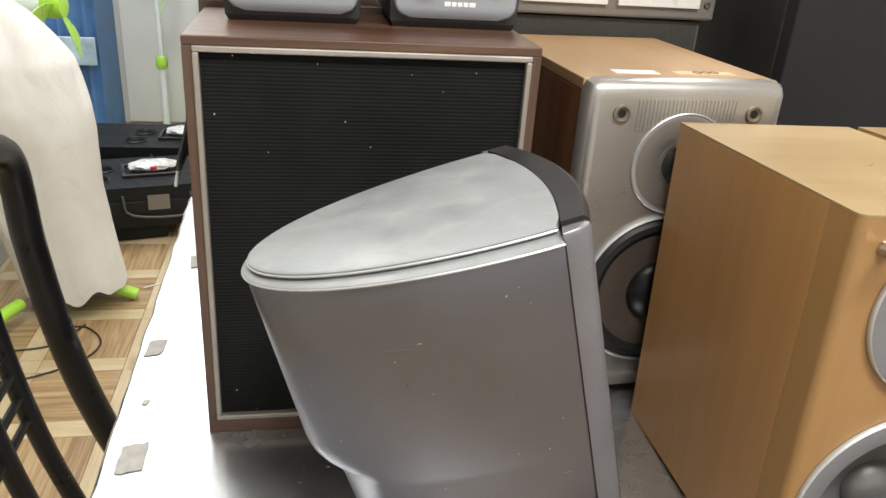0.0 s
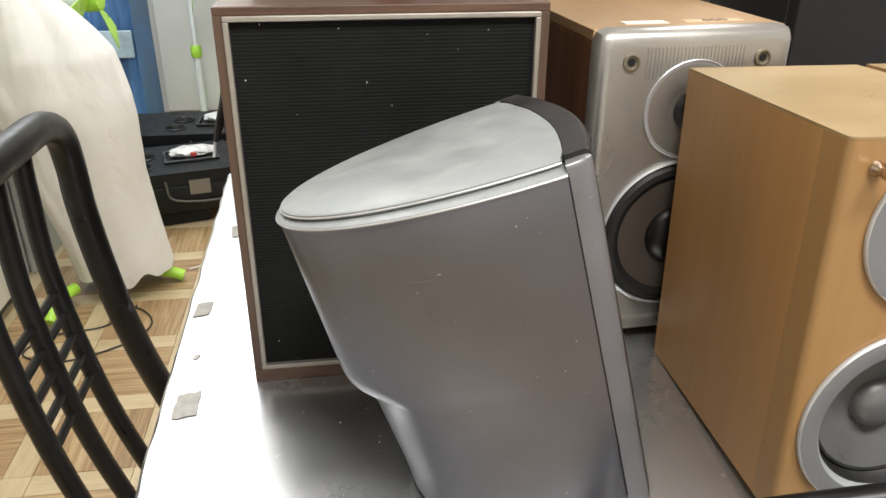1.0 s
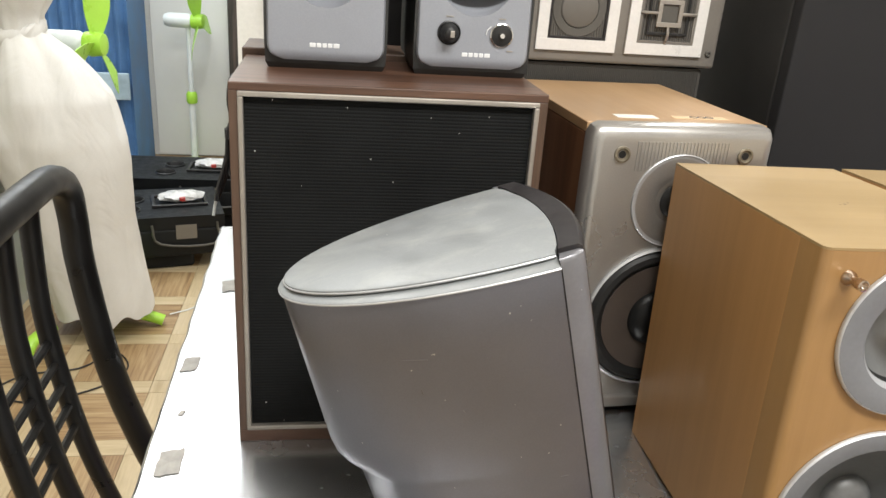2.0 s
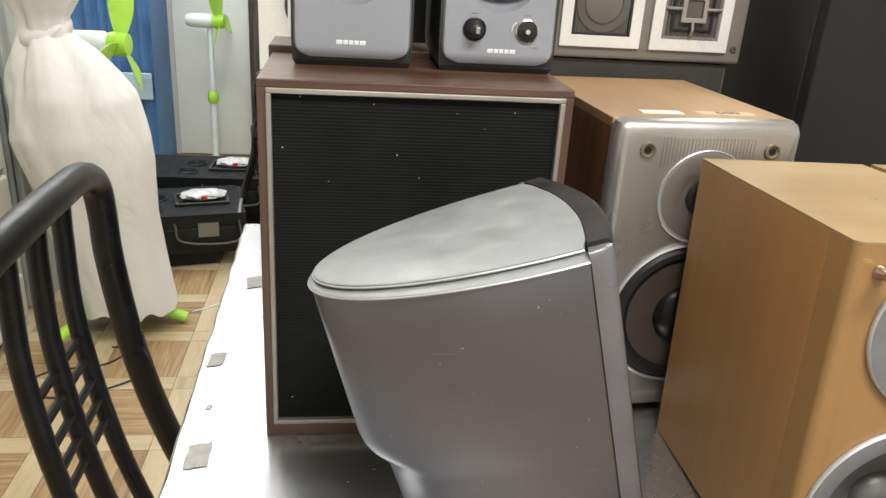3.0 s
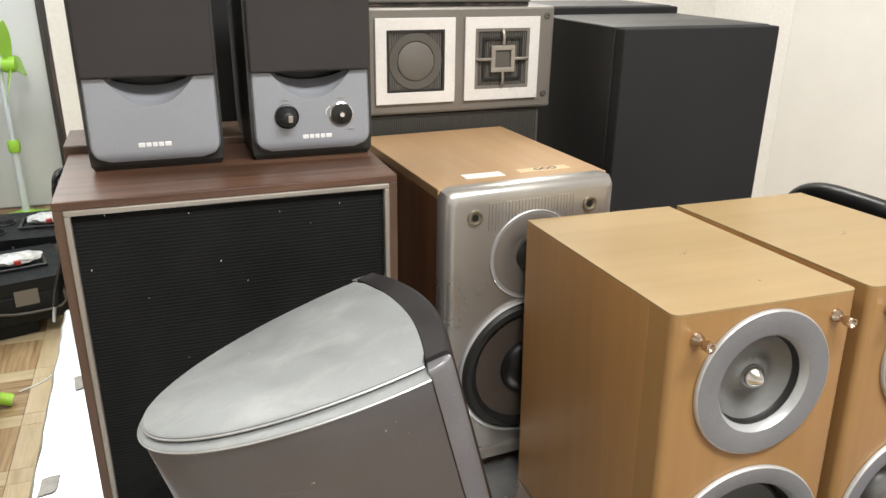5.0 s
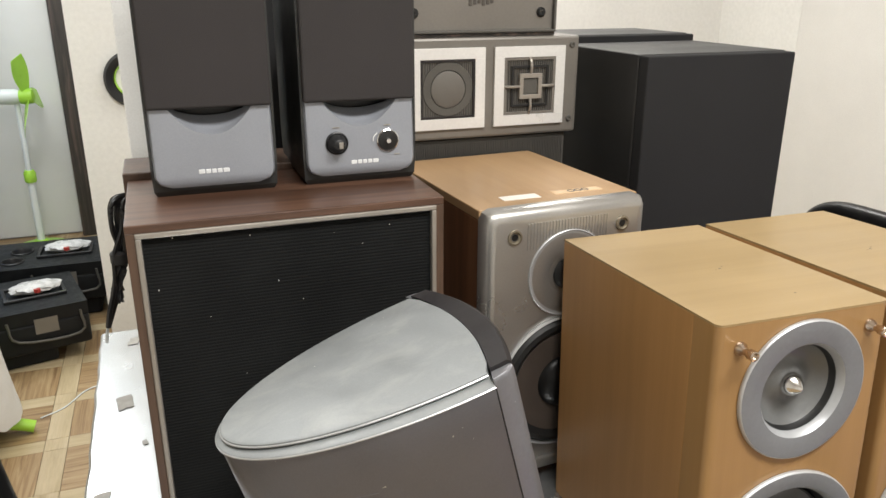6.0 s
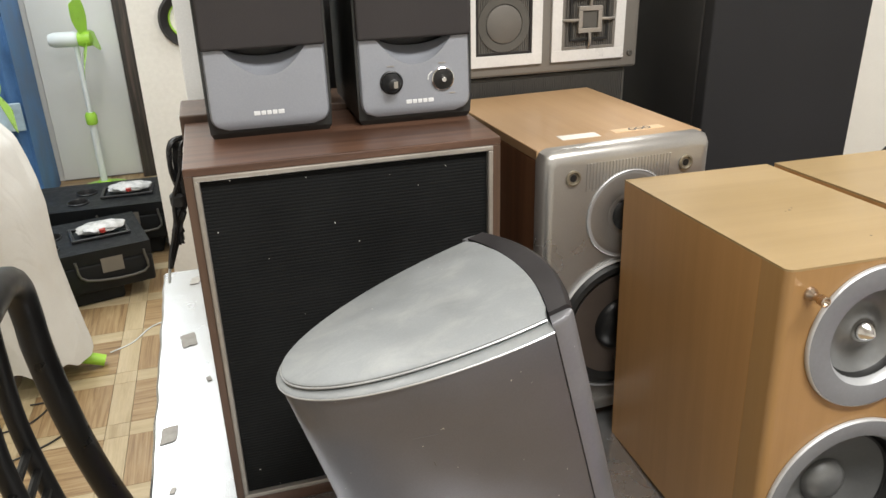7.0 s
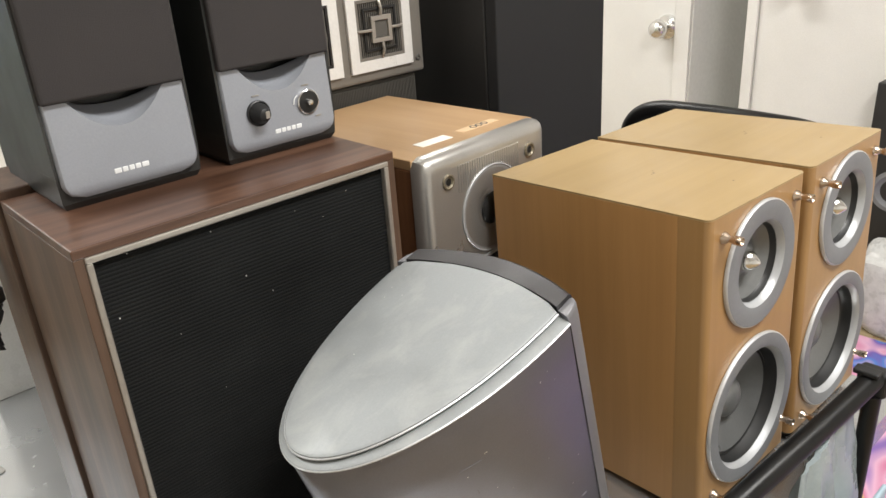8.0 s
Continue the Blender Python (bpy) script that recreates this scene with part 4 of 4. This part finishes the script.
for i in range(25):
    q = i / 24
    z = 0.832 - 0.42 * q
    ring = []
    for k in range(40):
        a = 2 * math.pi * k / 40
        wx, wy = 0.065 + 0.035 * min(1, q * 3.0), 0.004 + 0.034 * math.sin(min(1, q * 1.15) * math.pi * 0.62)
        n = noise.noise((math.cos(a) * 1.6, math.sin(a) * 1.6, q * 3.0))
        ring.append((0.02 + wx * math.cos(a) * (1 + 0.12 * n), wy * math.sin(a) * (1 + 0.5 * n) + 0.012 * noise.noise((math.cos(a) * 4, q * 5, 3)), z + 0.06 * math.cos(a) * 0.35))
    rings.append(ring)
add_loft(bb, rings)
part("bag_body", bb, M_GLASSY, bag, "", True)
bm_ = part("bag_fold", box(-0.02, 0.09, -0.050, -0.044, 0.62, 0.74, 0.003), M_BLUEW, bag, "bluish printed patch")

# ---- floor things to the east ----
mat = tagged(part("play_mat", box(1.15, 2.32, -1.5, 0.15, 0, 0.012, 0.004), M_MAT), "brightly swirled pink, blue and yellow play mat", "play mat")


def soft_sack(name, at, size, material, label, category, seed):
    bm = bmesh.new()
    bmesh.ops.create_icosphere(bm, subdivisions=4, radius=1)
    for v in bm.verts:
        n = v.co.normalized()
        k = 1 + 0.12 * noise.noise(n * 1.7 + Vector((seed, 0, 0))) + 0.05 * noise.noise(n * 5 + Vector((0, seed, 0)))
        q = Vector((math.copysign(abs(n.x) ** 0.7, n.x), math.copysign(abs(n.y) ** 0.7, n.y), math.copysign(abs(n.z) ** 0.7, n.z)))
        v.co = Vector((q.x * size[0], q.y * size[1], max(-0.92, q.z) * size[2] + size[2] * 0.92)) * k
        v.co.z = max(0, v.co.z)
    ob = part(name, bm, material, None, "", True)
    ob.matrix_world = pose(*at)
    return tagged(ob, label, category)


soft_sack("cushion", (2.40, 0.02, 0.0), (0.075, 0.17, 0.17), M_BAG, "pale grey soft cushion on the floor by the door", "cushion", 3)
hi = thing("floor_speaker", (2.52, 0.160, 0.0), "black floor speaker with round drivers beside the door", "loudspeaker", rot=(0, 0, -90))
part("cabinet", box(-0.1, 0.1, -0.0, 0.09, 0.0, 0.80, 0.004), M_TOWER, hi)
for z, r in ((0.69, 0.035), (0.59, 0.035), (0.45, 0.07)):
    part("driver", lathe([(r, 0), (r, 0.004), (r * 0.8, 0.006), (r * 0.7, 0.001), (r * 0.3, -0.004), (0, 0.004)], (0, -0.0005, z), "-y", 32), M_FLANGE, hi, "", True)


# ---- stand fans ----
def stand_fan(name, at, rz, label, up=0.0, phase=20):
    s = thing(name, at, label, "fan", "lime green stand fans", (0, 0, rz))
    part("base", lathe([(0, 0), (0.15, 0), (0.152, 0.012), (0.13, 0.026), (0.05, 0.04), (0.03, 0.06), (0, 0.06)], (0, 0, 0), "z", 36), M_GREEN, s, "lime green round base", True)
    part("pole", tube([(0, 0, 0.04), (0, 0, 0.42)], 0.019, 14, 2), M_FANWHITE, s, "", True)
    part("upper_pole", tube([(0, 0, 0.42), (0, 0, 0.80 + up)], 0.014, 14, 2), M_FANWHITE, s, "", True)
    part("collar", lathe([(0, 0.38), (0.026, 0.38), (0.03, 0.39), (0.03, 0.43), (0.022, 0.445), (0, 0.445)], (0, 0, 0), "z", 24), M_GREEN, s, "lime green height collar", True)
    part("motor", lathe([(0, -0.13), (0.03, -0.125), (0.038, -0.10), (0.04, 0.0), (0.03, 0.02), (0, 0.02)], (0, 0, 0.83 + up), "x", 24), M_FANWHITE, s, "white motor housing", True)
    part("hub", lathe([(0.0, 0.0), (0.038, 0.0), (0.042, 0.02), (0.036, 0.06), (0, 0.07)], (0.022, 0, 0.83 + up), "x", 24), M_GREEN, s, "lime green hub", True)
    for k in range(3):
        b = bmesh.new()
        rings = []
        for i in range(9):
            q = i / 8
            r, c, tw = 0.035 + 0.18 * q, 0.026 + 0.034 * math.sin(q * 2.4), radians(38 - 18 * q)
            ring = []
            for a in (-1, -0.5, 0, 0.5, 1):
                ring.append((0.055 + c * a * math.sin(tw) * 0.8, c * a * math.cos(tw), 0.83 + up + r))
            rings.append(ring)
        add_loft(b, rings, close=False, cap=False)
        bmesh.ops.rotate(b, verts=b.verts, cent=(0, 0, 0.83 + up), matrix=Matrix.Rotation(radians(phase + 120 * k), 3, "X"))
        bmesh.ops.solidify(b, geom=b.faces[:], thickness=0.002)
        part("blade", b, M_GREEN, s, "translucent lime green blade", True)
    return s


stand_fan("stand_fan", (-0.650, 3.72, 0), -8, "lime green and white stand fan without its cage")
stand_fan("stand_fan", (-0.715, 1.99, 0), -8, "lime green stand fan partly hidden by a cloth cover", 0.09, 345)

# cloth cover tied round the neck of a fan
cover = bmesh.new()
rings = []
NA = 120
ZS = [0.0, 0.10, 0.25, 0.39, 0.50, 0.60, 0.67, 0.80, 0.87, 0.93, 0.985, 1.03, 1.10, 1.25]
MIDS = [0.117, 0.115, 0.093, 0.072, 0.063, 0.045, 0.031, 0.015, -0.006, -0.022, -0.047, -0.052, -0.048, -0.04]
HALF = [0.160, 0.162, 0.166, 0.175, 0.184, 0.198, 0.202, 0.184, 0.152, 0.116, 0.068, 0.072, 0.11, 0.07]
for i in range(81):
    q = i / 80
    z = 0.075 + 1.125 * q
    cx = np.interp(z, ZS, MIDS)
    r = np.interp(z, ZS, HALF)
    ring = []
    for k in range(NA):
        a = 2 * math.pi * k / NA
        near = max(0, 1 - abs(z - 1.0) / 0.34)
        fold = noise.noise((math.cos(a) * 1.4, math.sin(a) * 1.4, z * 1.6)) * 0.09 + 0.032 * math.sin(3 * a - 6.5 * z + 1.0) * (1 - near)
        pull = (0.09 * math.sin(5 * a - 11 * z + 0.8) + 0.05 * math.sin(9 * a - 19 * z) + 0.10 * noise.noise((math.cos(a) * 4, math.sin(a) * 4, z * 2))) * near
        crease = 0.045 * abs(noise.noise((a * 2.2 + z * 2.5, z * 1.1, 7.0))) - 0.03 * abs(noise.noise((a * 3.7 - z * 3.0, z * 1.4, 2.0)))
        rr = r * (1 + fold + pull + crease * 0.8)
        ring.append((cx + rr * math.cos(a), rr * math.sin(a) * 0.85, z + 0.035 * noise.noise((math.cos(a) * 2, math.sin(a) * 2, 0)) * max(0, 1 - q * 8)))
    rings.append(ring)
add_loft(cover, rings, cap=False)
cov = thing("cloth_cover", (-0.755, 1.72, 0), "cream cloth cover knotted over a fan standing on the floor", "cloth cover")
part("cloth", cover, M_CLOTH, cov, "", True)
kn = bmesh.new()
rings = []
for k in range(49):
    a = 2 * math.pi * k / 48
    c = Vector((0.062 * math.cos(a), 0.055 * math.sin(a), 0.02 * math.sin(a + 0.7)))
    o = Vector((math.cos(a), math.sin(a), 0))
    rings.append([c + o * ((0.016 + 0.006 * noise.noise((a * 2, b, 0))) * math.cos(b + 2 * a)) + Vector((0, 0, (0.026 + 0.008 * noise.noise((a, b * 2, 5))) * math.sin(b + 2 * a))) for b in [2 * math.pi * i / 14 for i in range(14)]])
add_loft(kn, rings, cap=False)
bmesh.ops.translate(kn, verts=kn.verts, vec=(-0.048, 0, 0.985))
part("knot", kn, M_CLOTH, cov, "twisted cloth knot", True)
part("foot", tube([(0.10, 0.0, 0.05), (0.19, 0.0, 0.06), (0.26, 0.01, 0.035), (0.30, 0.01, 0.02)], 0.02, 12, 5), M_GREEN, cov, "lime green fan foot", True)
part("foot", tube([(-0.02, -0.12, 0.06), (-0.05, -0.21, 0.06), (-0.06, -0.27, 0.022)], 0.02, 12, 5), M_GREEN, cov, "lime green fan foot", True)
lead = thing("power_lead", (-0.6, 1.5, 0), "thin black power lead lying on the floor", "cable")
part("lead", tube([(0.02, 0.06, 0.004), (-0.05, -0.06, 0.004), (-0.2, -0.10, 0.004), (-0.25, -0.2, 0.004), (-0.12, -0.25, 0.004), (0.04, -0.17, 0.004), (0.09, -0.06, 0.004), (0.03, 0.04, 0.004), (-0.06, 0.05, 0.004)], 0.0028, 6, 8), M_BLACK, lead, "", True)
pale = thing("pale_lead", (-0.42, 1.86, 0), "thin pale lead lying on the parquet floor", "cable")
part("lead", tube([(-0.03, -0.05, 0.003), (0.04, 0.0, 0.003), (0.10, 0.10, 0.003), (0.19, 0.16, 0.003), (0.22, 0.30, 0.003)], 0.0025, 6, 8), M_FANWHITE, pale, "", True)


# ---- black car consoles stacked on the floor ----
def console(at, rz, label, pack):
    s = thing("car_console", at, label, "car console", "black car consoles", (0, 0, rz))
    part("body", box(-0.30, 0.30, -0.19, 0.19, 0, 0.118, 0.012, 3), M_CARPET, s, "", True)
    plate = pierced(0.60, 0.38, 0.052, ((0.24, 0.105, 0.044), (0.26, 0.235, 0.044)), 28)
    part("top_plate", plate, M_CARPET, s).matrix_local = pose(-0.30, -0.19, 0.1705, -90)
    part("deck", frame_bars(bmesh.new(), -0.29, 0.29, -0.18, 0.18, 0.03, 0, 0.03, 0.006), M_CARPET, s).matrix_local = pose(0, 0, 0.171, -90)
    for x, y in ((-0.06, -0.085), (-0.04, 0.045)):
        part("cup_holder", lathe([(0.046, 0.171), (0.047, 0.175), (0.043, 0.177), (0.040, 0.172), (0.037, 0.125)], (x, y, 0), "z", 28), M_BLACK, s, "", True)
    part("tray", frame_bars(bmesh.new(), 0.03, 0.25, -0.075, 0.075, 0.014, 0, 0.012, 0.003), M_BLACK, s).matrix_local = pose(0, 0, 0.183, -90)
    part("latch", tube([(0.02, -0.194, 0.14), (0.05, -0.198, 0.06), (0.26, -0.198, 0.05), (0.27, -0.194, 0.14)], 0.005, 8, 4), M_BRONZE2, s, "grey trim line", True)
    part("label", box(0.11, 0.19, -0.1925, -0.1905, 0.075, 0.135), M_BRONZE, s, "faded grey label")
    if pack:
        bag = bmesh.new()
        bmesh.ops.create_icosphere(bag, subdivisions=3, radius=1)
        for v in bag.verts:
            k = 1 + 0.25 * noise.noise(v.co * 2.2)
            v.co = Vector((v.co.x * 0.09 * k, v.co.y * 0.05 * k, 0.195 + v.co.z * 0.022 * k))
        bmesh.ops.translate(bag, verts=bag.verts, vec=(0.15, 0, 0))
        part("parts_bag", bag, M_BAG, s, "clear bag of small parts", True)
        part("red_cap", lathe([(0, 0), (0.012, 0), (0.012, 0.014), (0, 0.014)], (0.15, -0.05, 0.19), "z", 14), M_RED, s, "small red part")
    return s


stand = thing("black_crate", (-0.65, 2.31, 0), "low black plastic crate under the car consoles", "crate", rot=(0, 0, 14))
part("body", box(-0.26, 0.20, -0.10, 0.3, 0, 0.06, 0.012), M_CARPET, stand)
console((-0.642, 2.372, 0.061), 14, "black plastic car centre console with cup holders", True)
console((-0.565, 2.845, 0.082), 0, "black plastic car console lying behind another", True)
part("crate_body", box(-0.82, -0.30, 2.69, 3.00, 0, 0.081, 0.012), M_CARPET, stand).matrix_parent_inverse = stand.matrix_basis.inverted()

# ---- blue wardrobe cover, panel, plank and board at the back ----
ward = thing("blue_wardrobe", (-1.27, 3.72, 0), "blue fabric wardrobe with pale band and patterned strips", "wardrobe")
w = bmesh.new()
ring = []
for k in range(81):
    x = -0.40 + 0.75 * k / 80
    ring.append((x, -0.20 + 0.014 * math.sin(k * 0.9) + 0.02 * noise.noise((k * 0.15, 0, 0))))
ring += [(0.35, 0.22), (-0.40, 0.22)]
add_loft(w, [[(x, y + 0.01 * noise.noise((x * 9, z * 3, 2)), z) for x, y in ring] for z in np.linspace(0.0, 1.75, 20)])
part("cover", w, M_BLUE, ward, "", True)
for a, b, z0, z1 in ((-0.38, 0.345, 0.43, 0.57),):
    part("band", box(a, b, -0.240, -0.224, z0, z1, 0.004), M_BLUEW, ward, "pale patterned band")
for x in (-0.25, -0.02, 0.22):
    for k in range(7):
        part("printed_patch", box(x - 0.018 + 0.004 * (k % 2), x + 0.018 - 0.004 * (k % 3), -0.246, -0.236, 0.90 + k * 0.035, 0.928 + k * 0.035, 0.003), M_STICK, ward, "beige printed patch")
tagged(part("tall_board", box(-0.90, -0.468, FAR - 0.03, FAR - 0.004, 0.01, 2.1, 0.003), M_DOOR), "tall white board leaning at the alcove wall", "board")
tagged(part("dark_plank", box(-0.460, -0.350, FAR - 0.10, FAR - 0.05, 0.0, 1.95, 0.006), M_DARKWOOD), "dark worn wooden plank standing upright", "plank")
tagged(part("white_board", box(-0.010, 0.09, 0.60, 0.616, T, 1.72, 0.002), M_WHITEBOARD), "white board standing upright at the table's back", "board")
hoop = thing("wall_clock", (-0.04, BACK - 0.001, 1.041), "black and green round frame hanging on the wall", "wall clock")
part("ring", lathe([(0.102, 0), (0.105, 0.012), (0.096, 0.024), (0.072, 0.02), (0.068, 0)], (0, 0, 0), "-y", 44), M_BLACK, hoop, "", True)
part("inner_ring", lathe([(0.069, 0.0), (0.069, 0.012), (0.066, 0.014), (0.062, 0.0)], (0, 0, 0), "-y", 44), M_GREEN, hoop, "", True)


# ---- cream drawers ----
def drawer_tower():
    s = thing("drawer_tower", (-1.36, 1.365, 0), "cream plastic drawer tower with dark gaps between drawers", "drawers")
    part("carcass", box(-0.2, 0.36, -0.42, 0.36, 0, 1.42, 0.006), M_BRONZE2, s, "dark carcass")
    for k in range(8):
        z = 0.045 + 0.171 * k
        d = part("drawer", box(0.361, 0.39, -0.41, 0.35, z, z + 0.149, 0.008, 3), M_CREAM, s)
        part("handle", box(0.389, 0.397, -0.1, 0.1, z + 0.085, z + 0.108, 0.004), M_CREAM, d)
    part("side_post", box(0.362, 0.38, 0.352, 0.375, 0, 1.42, 0.003), M_CREAM, s)
    return s


drawer_tower()
rib = thing("ribbed_column", (-1.16, 1.86, 0), "grey ribbed plastic column beside the drawers", "column")
rb = bmesh.new()
for k in range(12):
    add_box(rb, -0.12 + 0.025 * k, -0.103 + 0.025 * k, -0.006, 0.02, 0, 1.6, 0.003, 1)
part("ribs", rb, M_GREYRIB, rib)
part("body", box(-0.14, 0.19, 0.0205, 0.3, 0, 1.6, 0.004), M_GREYRIB, rib)

# ---- parquet pieces, last ----
P = 0.30
S = 0.068


def piece(name, sx, sy, material):
    bm = box(-sx / 2 + 0.0008, sx / 2 - 0.0008, -sy / 2 + 0.0008, sy / 2 - 0.0008, -0.006, 0.0, 0.0)
    me = bpy.data.meshes.new(name)
    bm.to_mesh(me)
    bm.free()
    me.materials.append(material)
    return me


block = piece("parquet_block", P - S, P - S, M_PARQ)
strip = piece("parquet_strip", S, P - S, M_CREAMWOOD)
knotp = piece("parquet_corner", S, S, M_CREAMWOOD)
X0, Y0 = -0.685, 1.03
for i in range(-4, 12):
    for j in range(-13, 11):
        x, y = X0 + i * P, Y0 + j * P
        if x < LEFT + 0.05 or x + P > RIGHT or y < FRONT + 0.05 or y + P > FAR + 0.3:
            continue
        jobs = ((block, x + P / 2, y + P / 2, 90 * ((i + j) % 2)), (strip, x, y + P / 2, 0), (strip, x + P / 2, y, 90), (knotp, x, y, 0))
        for me, px, py, rz in jobs:
            if py > FAR - 0.03:
                continue
            o = new(me.name, me)
            o.parent = floor
            o.matrix_local = pose(px, py, 0, 0, 0, rz)
